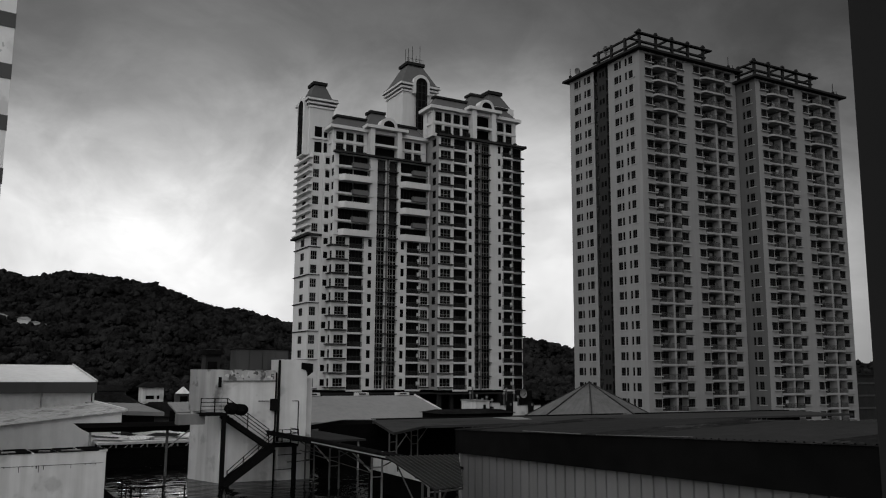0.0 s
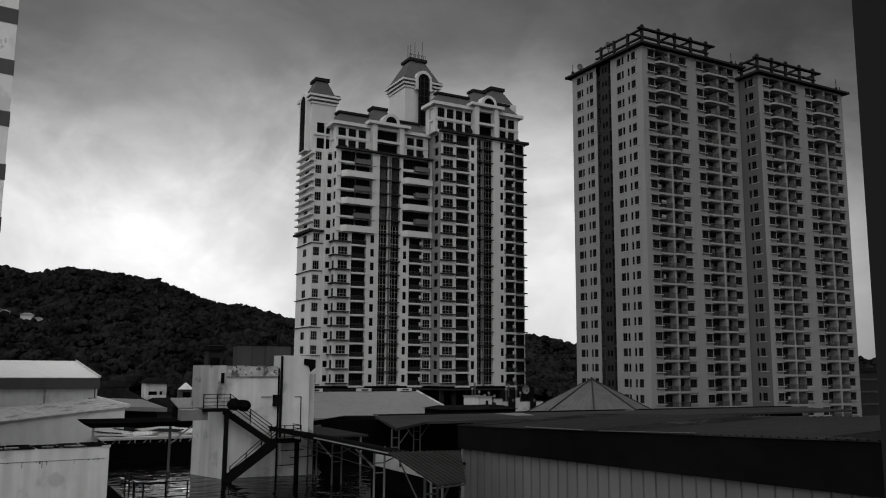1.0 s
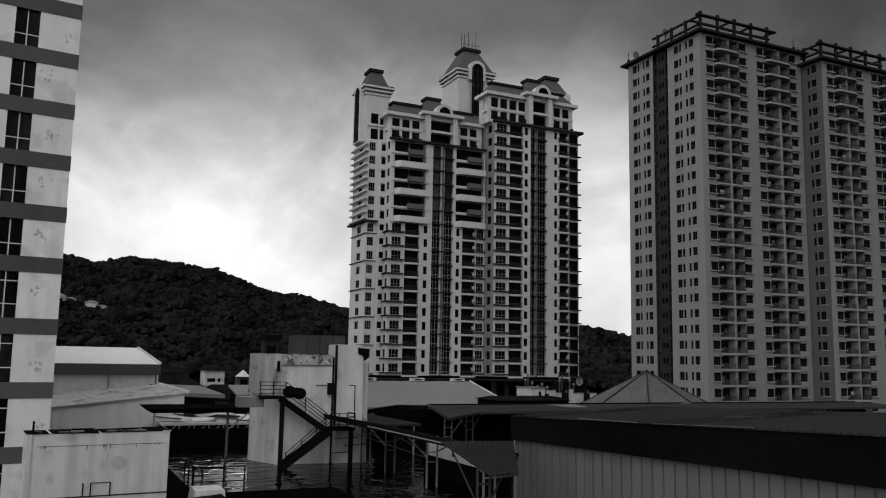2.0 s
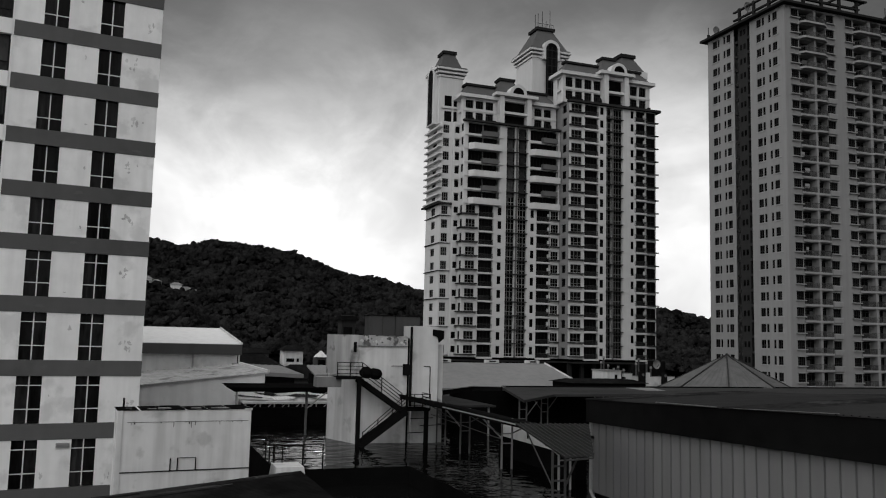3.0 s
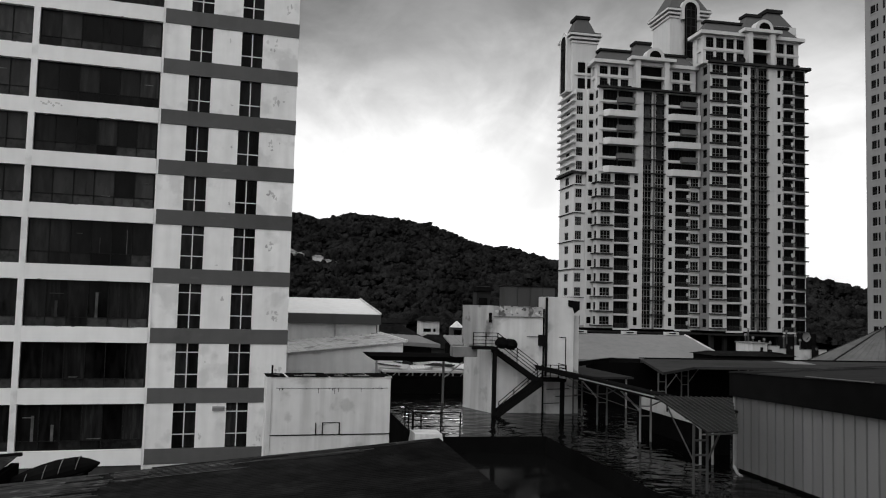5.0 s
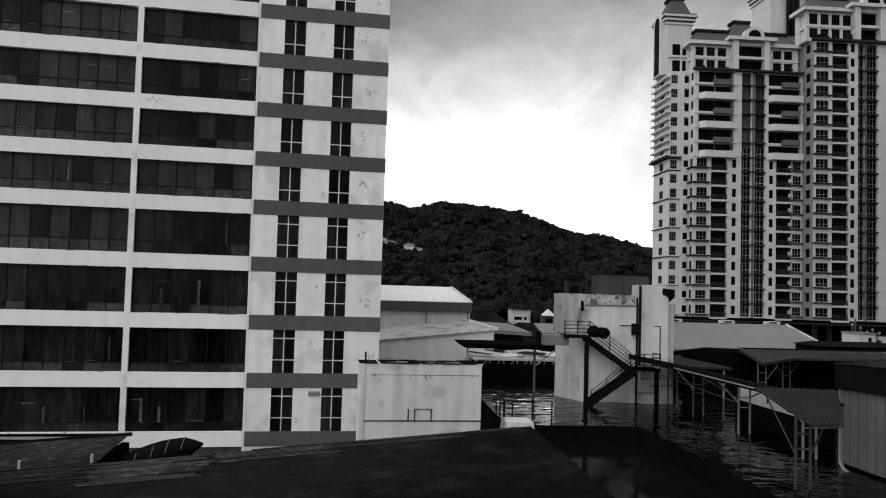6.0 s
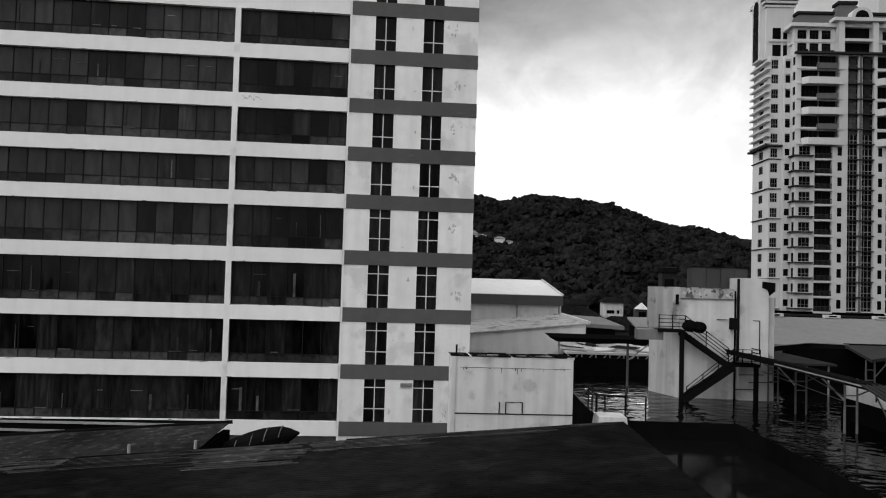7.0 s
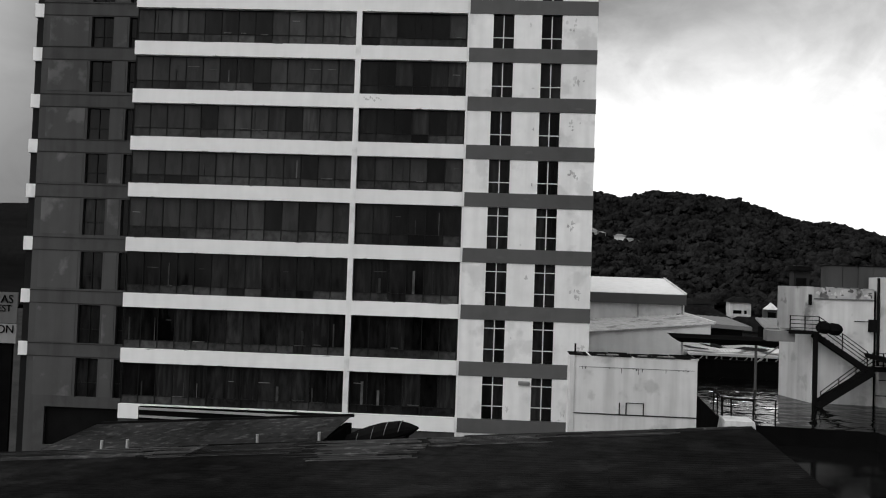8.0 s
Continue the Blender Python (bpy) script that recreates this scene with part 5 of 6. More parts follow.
def canopy():
    c = thing("walkway_canopy", GA, (20.5, 46, WET), "dark sheet walkway canopy on white ladder posts", "canopy")
    part("roof_sheet", Mesh().prism([(17.9, -3.84), (22.4, -4.66), (22.4, -4.78), (17.9, -3.98)], 1, 36.8, 57.5), M_ROOF_D, c)
    part("eave_beam", Mesh().box((17.95, 37.0, -4.16), (18.1, 57.4, -4.0)), M_STEEL_D, c)
    for v, brace in ((56.6, 0), (52.0, 1), (45.4, 1), (38.4, 1)):
        for u in (20.5, 21.15):
            part("post", Mesh().box((u - 0.045, v - 0.045, WET + 0.02), (u + 0.045, v + 0.045, -4.42)), M_STEEL_L if v < 50 else M_T1_GREY, c)
        for z in (-4.8, -5.35, -5.9):
            part("rung", Mesh().box((20.545, v - 0.03, z), (21.105, v + 0.03, z + 0.06)), M_STEEL_L if v < 50 else M_T1_GREY, c)
        part("bearer", Mesh().bar((18.0, v, -4.08), (22.3, v, -4.86), 0.1), M_STEEL_L, c)
        if brace:
            part("brace", Mesh().bar((20.5, v, -5.4), (18.4, v + 0.3, -4.2), 0.06), M_T1_GREY, c)
            part("brace", Mesh().bar((20.5, v, -5.6), (20.5, v + 3.4, -4.55), 0.07), M_STEEL_L, c)
            part("brace", Mesh().bar((21.15, v, -5.3), (22.2, v, -4.85), 0.06), M_T1_GREY, c)
    part("tie", Mesh().bar((20.4, 57.5, -5.3), (20.4, 45.4, -5.6), 0.04), M_T1_GREY, c)
    part("eave_strip", Mesh().bar((17.93, 37.0, -4.02), (17.93, 48.5, -4.02), 0.05, 0.06), M_STEEL_L, c)
    part("purlin", Mesh().bar((20.5, 54.5, -4.52), (20.5, 38, -4.52), 0.1), M_STEEL_L, c)
    lean = thing("lean_to_roof", GA, (18.5, 33.5, -4.6), "ribbed grey sheet lean-to roof beside the shed", "roof")
    qa, qb, qc, qd = Vector((17.4, 37.0, -3.86)), Vector((20.6, 35.6, -3.78)), Vector((18.3, 31.2, -4.6)), Vector((16.85, 31.0, -4.64))
    sheet, drop = Mesh(), Vector((0, 0, -0.05))
    sheet.face([qa, qb, qc, qd])
    sheet.face([p + drop for p in (qa, qb, qc, qd)])
    for p, q in ((qa, qb), (qb, qc), (qc, qd), (qd, qa)):
        sheet.face([p, q, q + drop, p + drop])
    part("roof_sheet", sheet, M_ROOF_M, lean)
    run = qd - qa
    for k in range(15):                                 # raised seams run parallel down the sheet to its cut edge
        p = qa.lerp(qb, k / 15)
        e = qc - qb
        det = run.x * -e.y + e.x * run.y
        reach = ((qb.x - p.x) * -e.y + e.x * (qb.y - p.y)) / det
        part("seam", Mesh().bar(p + Vector((0, 0, 0.03)), p + run * min(reach, 1.0) * 0.995 + Vector((0, 0, 0.03)), 0.03, 0.04), M_T2_STRIP, lean)
    part("gutter", Mesh().bar((16.85, 30.95, -4.74), (18.2, 31.1, -4.7), 0.07), M_GREYWALL, lean)
    for u, v in ((16.9, 32.2), (17.5, 32.2)):
        part("post", Mesh().box((u - 0.05, v - 0.05, WET + 0.02), (u + 0.035, v + 0.035, -4.5)), M_GREYWALL, lean)
    for z in (-5.2, -5.8, -6.4):
        part("rung", Mesh().box((16.95, 32.17, z), (17.45, 32.23, z + 0.08)), M_GREYWALL, lean)
    part("brace", Mesh().bar((17.5, 32.2, -6.0), (18.2, 32.2, -4.6), 0.07), M_GREYWALL, lean)
    part("brace", Mesh().bar((16.9, 32.2, -6.0), (17.5, 36.0, -4.1), 0.05), M_GREYWALL, lean)
    st = thing("stepped_wall", GA, (24, 46, WET), "low stepped white wall with small slots", "wall")
    for v0, v1, z in ((48.4, 51.0, -4.85), (45.8, 48.4, -5.25), (43.6, 45.8, -5.7), (41.2, 43.6, -6.15)):
        part("wall_step", Mesh().box((23.0, v0, -6.1), (23.3, v1, z)), M_WHITE_WORN, st)
    part("footing", Mesh().box((22.9, 41.0, WET + 0.02), (23.6, 51.2, -6.1)), M_BLACK, st)
    for v, z in ((47.0, -5.85), (44.6, -6.0)):
        part("slot", Mesh().box((22.985, v, z), (23.05, v + 0.2, z + 0.28)), M_BLACK, st)


canopy()


# ---------------------------------------------------------------- long low roofs behind the canopy
def low_roofs():
    r = thing("long_shed_roof", GA, (55, 65, STREET), "long low dark sheet roof on white posts", "roof")
    part("roof_sheet", Mesh().prism([(32.7, 72.5), (27.2, 56.4), (33.0, 62.7), (90, 63.6), (90, 72.5)], 2, -4.4, -4.2), M_ROOF_G, r)
    part("end_fascia", Mesh().bar((24.4, 67.5, -4.45), (30.0, 73.4, -4.4), 0.1, 0.4).bar((30.0, 73.4, -4.4), (32.7, 72.5, -4.4), 0.1, 0.4), M_STEEL_D, r)
    part("end_capping", Mesh().bar((24.4, 67.4, -4.22), (30.0, 73.3, -4.17), 0.12, 0.06).bar((30.0, 73.3, -4.17), (33.0, 72.4, -4.17), 0.12, 0.06), M_CONC, r)
    part("ridge_strip", Mesh().box((32.7, 72.5, -4.3), (90, 72.8, -4.08)), M_STEEL_D, r)
    part("patch_sheet", ribbed((45.5, 71.8, -4.16), (48.6, 71.8, -4.16), (47.2, 67.5, -4.17), (45.2, 67.5, -4.17), 6, 0.02, 0.01), M_ROOF_L, r, "pale replacement sheet")
    part("rear_wall", Mesh().box((27, 71.0, STREET), (90, 71.4, -4.46)), M_BLACK, r)
    for k in range(9):
        u, v = (27.9, 58.6) if k == 0 else (26.6 + 6.0 * k, 64.2)
        for d in (0, 0.6):
            part("post", Mesh().box((u + d - 0.045, v, STREET), (u + d + 0.045, v + 0.09, -4.41)), M_T1_GREY, r)
        for z in (-5.1, -5.8):
            part("rung", Mesh().box((u, v + 0.02, z), (u + 0.6, v + 0.08, z + 0.06)), M_T1_GREY, r)
        part("brace", Mesh().bar((u + 0.6, v + 0.06, -5.6), (u + 1.5, v + 0.06, -4.5), 0.06), M_T1_GREY, r)
        if k:
            part("brace", Mesh().bar((u, v + 0.06, -5.6), (u - 0.9, v + 0.06, -4.5), 0.06), M_T1_GREY, r)
    q = thing("small_canopy_roof", GA, (24, 66, STREET), "low grey canopy roof behind the stair house", "roof")
    part("roof_sheet", Mesh().frustum((21.6, 61.0, 27.0, 74.0, -5.1), (21.6, 61.0, 27.0, 74.0, -4.95)), M_ROOF_M, q)
    part("post", Mesh().box((26.5, 61.4, WET + 0.02), (26.62, 61.5, -5.1)), M_STEEL_L, q)
    # pale gable roof
    g = thing("pale_roof_hall", GA, (42, 105, STREET), "hall with a long pale metal roof", "building")
    part("roof_slope", ribbed((28, 105.5, -2.85), (53.9, 105.5, -2.85), (55.4, 96.0, -5.7), (26, 96.0, -5.7), 44, 0.12, 0.01), M_ROOF_L, g)
    part("wall", Mesh().box((27, 96.6, STREET), (54.2, 114, -5.9)), M_T1_GREY, g)
    part("rear_slope", Mesh().prism([(105.5, -2.86), (115, -5.8), (105.5, -5.8)], 0, 27.5, 54.0), M_ROOF_M, g)
    for u in (38.0, 45.0, 51.1):
        part("ridge_vent", Mesh().box((u, 105.2, -2.84), (u + 1.9, 106, -2.45)), M_STUCCO, g)
        # Black patch on the vent face paints its dark inside.
        part("vent_opening", Mesh().box((u + 0.45, 105.17, -2.72), (u + 1.45, 105.21, -2.54)), M_BLACK, g)
    part("barge_board", Mesh().bar((53.95, 105.5, -2.78), (55.45, 96.0, -5.63), 0.18), M_STUCCO, g)
    h = thing("dark_shed", GA, (55, 93, STREET), "black sheet shed beside the pale hall", "building")
    part("wall", Mesh().box((50, 90.0, STREET), (60, 95.5, -4.7)), M_BLACK, h)
    part("roof", Mesh().frustum((49.6, 89.6, 60.4, 95.9, -4.7), (51, 91, 59, 94, -4.3)), M_ROOF_D, h)
    # eight-sided pavilion roof
    p = thing("pavilion", GA, (62.8, 78.6, STREET), "eight-sided pavilion with a ribbed grey metal roof", "pavilion")
    c, R = Vector((63.2, 78.6, 0)), 7.6
    for k in range(8):
        a0, a1 = radians(45 * k + 8), radians(45 * (k + 1) + 8)
        e0, e1 = c + Vector((R * math.cos(a0), R * math.sin(a0), -4.75)), c + Vector((R * math.cos(a1), R * math.sin(a1), -4.75))
        top = Vector((c.x, c.y, -0.85))
        t0, t1 = top.lerp(e0, 0.02), top.lerp(e1, 0.02)
        part("roof_panel", ribbed(t0, t1, e1, e0, 7, 0.04, 0.05), M_ROOF_P, p)
        part("hip", Mesh().bar(top + Vector((0, 0, 0.04)), e0 + Vector((0, 0, 0.05)), 0.14), M_T2_STRIP, p)
        part("post", Mesh().box((e0.x - 0.12, e0.y - 0.12, STREET), (e0.x + 0.12, e0.y + 0.12, -4.8)), M_STEEL_D, p)
    part("finial", Mesh().tube((c.x, c.y, -1.0), (c.x, c.y, -0.66), 0.22, 8, 0.1), M_STEEL_D, p)
    # roof-top plant in front of the cream tower
    rnd = random.Random(21)
    hut = thing("plant_hut", GA, (64, 100, STREET), "low white plant hut with dark doorway", "hut")
    part("wall", Mesh().box((60.1, 99, STREET), (62.2, 103, -3.55)), M_STUCCO, hut)
    part("roof_slab", Mesh().box((59.95, 98.85, -3.55), (62.35, 103.1, -3.42)), M_CONC, hut)
    part("doorway", Mesh().box((61.2, 98.95, -5.4), (61.6, 99.05, -4.0)), M_BLACK, hut)
    low = thing("plant_wall", GA, (66, 101, STREET), "low stepped white wall along the service roof", "wall")
    for u0, u1, z in ((63.2, 64.6, -3.9), (64.6, 66.4, -4.25), (66.4, 67.5, -3.75), (67.5, 71.5, -4.3)):
        part("wall", Mesh().box((u0, 100, STREET), (u1 - 0.004, 100.4, z)), M_STUCCO, low)
        part("coping", Mesh().box((u0 - 0.03, 99.94, z), (u1 - 0.03, 100.46, z + 0.09)), M_CONC, low)
    for u, z in ((60.6, -2.0), (61.0, -1.3), (61.7, -2.4), (62.6, -2.9), (63.3, -2.6), (64.2, -3.0), (66.2, -2.1), (66.6, -1.5), (67.9, -2.0), (68.6, -2.6)):
        d = thing("vent_pipe", GA, (u, 101.5, -6), "grey vent pipe on the service roof", "pipe", "vent pipes")
        part("pipe", Mesh().tube((u, 101.5, -6), (u, 101.5, z - 0.6), 0.11, 8), M_GREYWALL, d)
        part("cowl", Mesh().tube((u, 101.5, z - 0.6), (u, 101.5, z - 0.3), 0.18, 8, 0.14), M_CONC, d)
    for u, z, w in ((62.4, -4.3, 0.5), (65.3, -3.6, 0.8), (69.0, -3.7, 0.6)):
        d = thing("air_unit", GA, (u, 99.3, -5.5), "dark air-conditioning unit on the service roof", "air conditioner", "air units")
        part("casing", Mesh().box((u, 99.0, -5.5), (u + w, 99.6, z)), M_STEEL_D, d)
        part("grille", Mesh().tube((u + w / 2, 98.98, z - 0.4), (u + w / 2, 99.02, z - 0.4), 0.2, 10), M_BAND, d)
    dish(69.4, 101.0, -2.6, 0.65, "pale satellite dish on the service roof")
    tank = thing("black_tank", GA, (70, 103, STREET), "round black tank on the service roof", "tank")
    part("shell", Mesh().tube((67.6, 103, -4.6), (67.6, 103, -2.7), 1.1, 14), M_BLACK, tank)
    part("shell", Mesh().tube((70.6, 103, -4.6), (70.6, 103, -2.2), 1.2, 14), M_BLACK, tank)
    part("stand", Mesh().box((66.3, 102, STREET), (72.2, 104.4, -4.6)), M_BLACK, tank)


def dish(u, v, z, r, label):
    d = thing("satellite_dish", GA, (u, v, z - 1.4), label, "dish", "satellite dishes")
    m = Mesh()
    n, rings = 14, 4
    pts = []
    for k in range(rings + 1):
        q = k / rings
        for i in range(n):
            a = 2 * math.pi * i / n
            pts.append((u - 0.2 * q + r * q * math.cos(a) * 0.95, v + 0.3 - 0.35 * q * q, z + r * q * math.sin(a)))
    for k in range(rings):
        for i in range(n):
            j = (i + 1) % n
            m.face([pts[k * n + i], pts[k * n + j], pts[(k + 1) * n + j], pts[(k + 1) * n + i]])
    part("bowl", m, M_CONC, d)
    part("mast", Mesh().tube((u, v + 0.4, z - 1.4), (u, v + 0.4, z), 0.07, 6), M_STEEL_D, d)
    part("feed_arm", Mesh().bar((u, v + 0.25, z - r * 0.6), (u - 0.2, v - 0.6, z), 0.05), M_STEEL_D, d)


low_roofs()
dish(112.0, 141.0, 66.6, 0.9, "satellite dish on the tower roof")
dish(111.8, 131.0, 68.0, 1.0, "satellite dish on the tower roof frame")


# ---------------------------------------------------------------- profiled-sheet shed
def profiled_shed():
    P, D = 61.0, 21.6
    s = thing("profiled_shed", P, (-22, D, WET), "shed clad in pale profiled sheet under a deep black fascia", "shed")
    a, b = -37.0, -6.0

    def eave(u):
        return -2.75 + 0.04 * (u - a)

    def under(u):
        return -3.84 + 0.025 * (u - a)
    part("plinth", Mesh().box((a + 0.1, D + 0.1, WET + 0.02), (b, D + 9, -7.15)), M_BLACK, s)
    part("inner_wall", Mesh().box((a + 0.05, D + 0.09, -7.15), (b, D + 8.5, -3.9)), M_STEEL_D, s)
    w = 0.65
    panel = Mesh().prism([(0.0, 0.07), (0.035, 0.07), (0.055, 0), (w - 0.055, 0), (w - 0.035, 0.07), (w, 0.07), (w, 0.088), (0.0, 0.088)], 2, 0, 4.0).data("panel", M_PANEL)
    for k in range(47):
        piece("panel", panel, s, (a + w * k, D, -7.2))
    part("corner_post", Mesh().box((a - 0.14, D - 0.08, -7.25), (a, D + 0.2, -3.7)), M_STEEL_L, s)
    part("fascia", Mesh().prism([(a - 0.1, under(a)), (b, under(b)), (b, eave(b)), (a - 0.1, eave(a))], 1, D - 0.3, D - 0.02), M_BLACK, s, "deep black fascia")
    n = 12
    for k in range(n):
        ua, ub = a - 0.15 + (b - a) * k / n, a - 0.15 + (b - a) * (k + 1) / n
        z0, z1 = eave(ua) + 0.05, eave(ub) + 0.05
        part("roof_sheet", ribbed((ua, D + 8.5, z0 + 0.38), (ub, D + 8.5, z1 + 0.38), (ub, D - 0.36, z1), (ua, D - 0.36, z0), 8, 0.03, 0.035), M_ROOF_M if k % 4 else M_ROOF_WORN, s)
    part("lifted_flashing", Mesh().bar((-31.0, D - 0.38, eave(-31) + 0.1), (-27.0, D - 0.4, eave(-27) + 0.06), 0.1, 0.03).bar((-26.0, D - 0.38, eave(-26) + 0.05), (-21.0, D - 0.4, eave(-21) + 0.1), 0.08, 0.02), M_T1_GREY, s)
    part("gutter_pipe", Mesh().tube((a + 0.1, D - 0.15, -7.15), (a + 1.0, D - 0.5, -7.3), 0.07).tube((a + 1.0, D - 0.5, -7.3), (a + 1.5, D - 0.6, -7.32), 0.07), M_STEEL_L, s)


profiled_shed()


# ---------------------------------------------------------------- white box store and sheds beside the striped block
def white_store():
    P, D = -34.0, 45.0
    s = thing("white_store", P, (6.7, D, STREET), "low white rendered store with stained walls and a dark roof", "building")
    part("wall", Mesh().box((3.45, D, STREET), (10.05, D + 2.2, -3.85)), M_STORE, s)
    part("plinth_line", Mesh().box((3.6, D - 0.03, -6.92), (10.06, D, -6.86)), M_LEDGE, s)
    part("left_pier", Mesh().box((3.42, D - 0.05, STREET), (3.66, D, -3.85)), M_STORE, s)
    part("crack_line", Mesh().box((3.9, D - 0.012, -4.45), (9.9, D, -4.43)), M_LEDGE, s)
    for k in range(6):
        u = 3.4 + 1.12 * k
        part("roof_board", Mesh().box((u, D - 0.05 + 0.02 * (k % 2), -3.85), (u + 1.0 + 0.06 * (k % 2), D + 2.2, -3.81 + 0.02 * ((k * 7) % 3 - 1))), (M_BLACK, M_ROOF_D, M_BLACK)[k % 3], s)
    part("roof_edge", Mesh().box((9.7, D - 0.04, -3.9), (10.1, D + 2.2, -3.8)), M_STUCCO, s)
    drip = random.Random(17)
    for k in range(16):                                 # dark rain drips under the roof edge
        u, h = drip.uniform(3.9, 9.8), drip.uniform(0.04, 0.4) * drip.random()
        part("rain_drip", Mesh().box((u, D - 0.008, -4.43 - h), (u + drip.uniform(0.02, 0.07), D - 0.002, -4.45)), M_BAND, s)
    for k in range(14):                                 # broken pieces of the roof edge
        u = 3.5 + drip.uniform(0, 6.0)
        part("roof_edge_chip", Mesh().box((u, D + drip.uniform(-0.04, 0.3), -3.84), (u + drip.uniform(0.15, 0.6), D + 0.42, -3.775 + drip.uniform(0, 0.03))), drip.choice((M_CONC, M_BLACK, M_GREYWALL, M_BAND)), s)
    pipe = Mesh()
    for u in (6.05, 6.4, 7.3):
        pipe.bar((u, D - 0.05, -6.86), (u, D - 0.05, -6.25), 0.05)
    pipe.bar((6.4, D - 0.05, -6.25), (7.3, D - 0.05, -6.25), 0.03)
    part("wall_pipe", pipe, M_STEEL_D, s)
    part("vent_stub", Mesh().tube((3.7, D + 0.3, -3.7), (3.7, D + 0.3, -3.25), 0.05, 6), M_STEEL_D, s)
    # Black sheet paints the shadow on the store's right side.
    part("side_shadow_wall", Mesh().box((10.055, D + 0.05, STREET), (10.1, D + 2.2, -7.0)), M_BLACK, s)


white_store()


def left_sheds():
    P = -34.0
    a = thing("metal_roof_warehouse", P, (8, 90, STREET), "warehouse with a bright metal roof and grey fascia", "building")
    part("roof_slope", ribbed((-8, 93.5, 0.75), (17.0, 93.5, 0.75), (17.6, 84.6, -0.85), (-8, 84.6, -0.85), 40, 0.1, 0.004), M_ROOF_B, a)
    part("fascia", Mesh().box((-8, 84.5, -1.9), (17.65, 84.8, -0.9)), M_BAND, a, "mid-grey fascia board")
    part("verge", Mesh().bar((17.05, 93.5, 0.8), (17.65, 84.6, -0.8), 0.16), M_STUCCO, a)
    part("wall", Mesh().box((-8, 85, STREET), (17.3, 102, -1.3)), M_WHITE_WORN, a)
    part("downpipe", Mesh().tube((13.0, 84.9, -8), (13.0, 84.9, -1.9), 0.09, 6), M_STUCCO, a)
    part("downpipe", Mesh().tube((17.4, 84.6, -3.0), (17.4, 84.6, -1.9), 0.09, 6), M_STUCCO, a)
    b = thing("lean_to_warehouse", P, (8, 77, STREET), "white walled warehouse with a worn sloping roof", "building")
    m = Mesh().prism([(-8, STREET), (17.8, STREET), (17.8, -3.25), (-8, -5.9)], 1, 75.0, 82.0)
    part("wall", m, M_WHITE_WORN, b)
    part("roof_slope", ribbed((-8, 83.0, -4.9), (17.2, 83.0, -2.75), (18.1, 74.8, -3.18), (-8, 74.8, -5.85), 34, 0.12, 0.03), M_ROOF_OLD, b)
    part("verge", Mesh().bar((17.2, 83.0, -2.65), (18.1, 74.8, -3.1), 0.2), M_STUCCO, b)
    c = thing("side_roof", P, (20, 80, STREET), "small grey roof beside the warehouse", "roof")
    part("roof_slope", ribbed((16.6, 84.0, -2.7), (21.5, 84.0, -2.9), (22.2, 78.0, -3.5), (18.0, 78.0, -3.3), 8, 0.35, 0.03), M_ROOF_L, c)
    part("wall", Mesh().box((17.2, 79, STREET), (21.6, 84, -3.7)), M_BLACK, c)
    d = thing("dark_canopy", GA, (10.5, 65, WET), "flat black canopy on slim posts", "canopy")
    part("roof_sheet", Mesh().frustum((7.1, 62.8, 14.4, 68, -4.05), (6.7, 62.5, 14.6, 68.3, -3.72)), M_BLACK, d)
    part("post", Mesh().tube((7.3, 63.2, WET + 0.02), (7.3, 63.2, -4.05), 0.08, 6), M_STEEL_L, d)
    part("post", Mesh().tube((12.6, 64.0, WET + 0.02), (12.6, 64.0, -4.05), 0.1, 6), M_T1_GREY, d)
    part("brace", Mesh().bar((12.6, 64.0, -5.4), (14.2, 64.0, -4.1), 0.08), M_STEEL_L, d)
    # heap of loose roofing sheets beyond the parapet
    rnd = random.Random(8)
    for k in range(16):
        u, v = rnd.uniform(9.5, 17.5), rnd.uniform(73.5, 80)
        sh = solo("roofing_sheet", ribbed((-rnd.uniform(0.8, 1.5), 0.7, 0.12), (rnd.uniform(0.8, 1.5), 0.7, 0.12), (rnd.uniform(0.8, 1.5), -0.7, 0), (-rnd.uniform(0.8, 1.5), -0.7, 0), 8, 0.03, 0.04),
                  M_ROOF_B if rnd.random() < 0.7 else M_ROOF_M, GA, (0, 0, 0), "loose pale corrugated roofing sheet on a store roof", "sheet", "loose sheets")
        sh.matrix_world = grid(GA) @ pose(u, v, -5.42 + 0.02 * k, rnd.uniform(-8, 8), rnd.uniform(-5, 5), rnd.uniform(-40, 40))
    st = thing("sheet_store", GA, (14, 77, STREET), "low open store with a pale patched roof and frame", "shed")
    part("roof", Mesh().box((9.0, 72.6, -5.7), (19, 81, -5.5)), M_ROOF_B, st)
    for k in range(9):
        u = 9.2 + 1.2 * k
        part("post", Mesh().box((u - 0.05, 72.7, STREET), (u + 0.05, 72.8, -5.7)), M_STEEL_L, st)
        part("brace", Mesh().bar((u, 72.75, -6.6), (u + 0.9, 72.75, -5.75), 0.07), M_STEEL_L, st)
    part("rail", Mesh().box((9.2, 72.72, -6.3), (19, 72.78, -6.2)), M_STEEL_L, st)
    part("core", Mesh().box((9.2, 73.6, STREET), (19, 80.8, -5.7)), M_BLACK, st)
    far = thing("patched_roof", GA, (22, 104, STREET), "low house with a pale patched sheet roof", "building")
    part("roof", ribbed((21.5, 110, -3.6), (29, 110, -3.6), (29.5, 102, -4.5), (21, 102, -4.5), 14, 0.2, 0.04), M_ROOF_L, far)
    part("wall", Mesh().box((21.6, 102.6, STREET), (29, 109, -4.6)), M_BLACK, far)
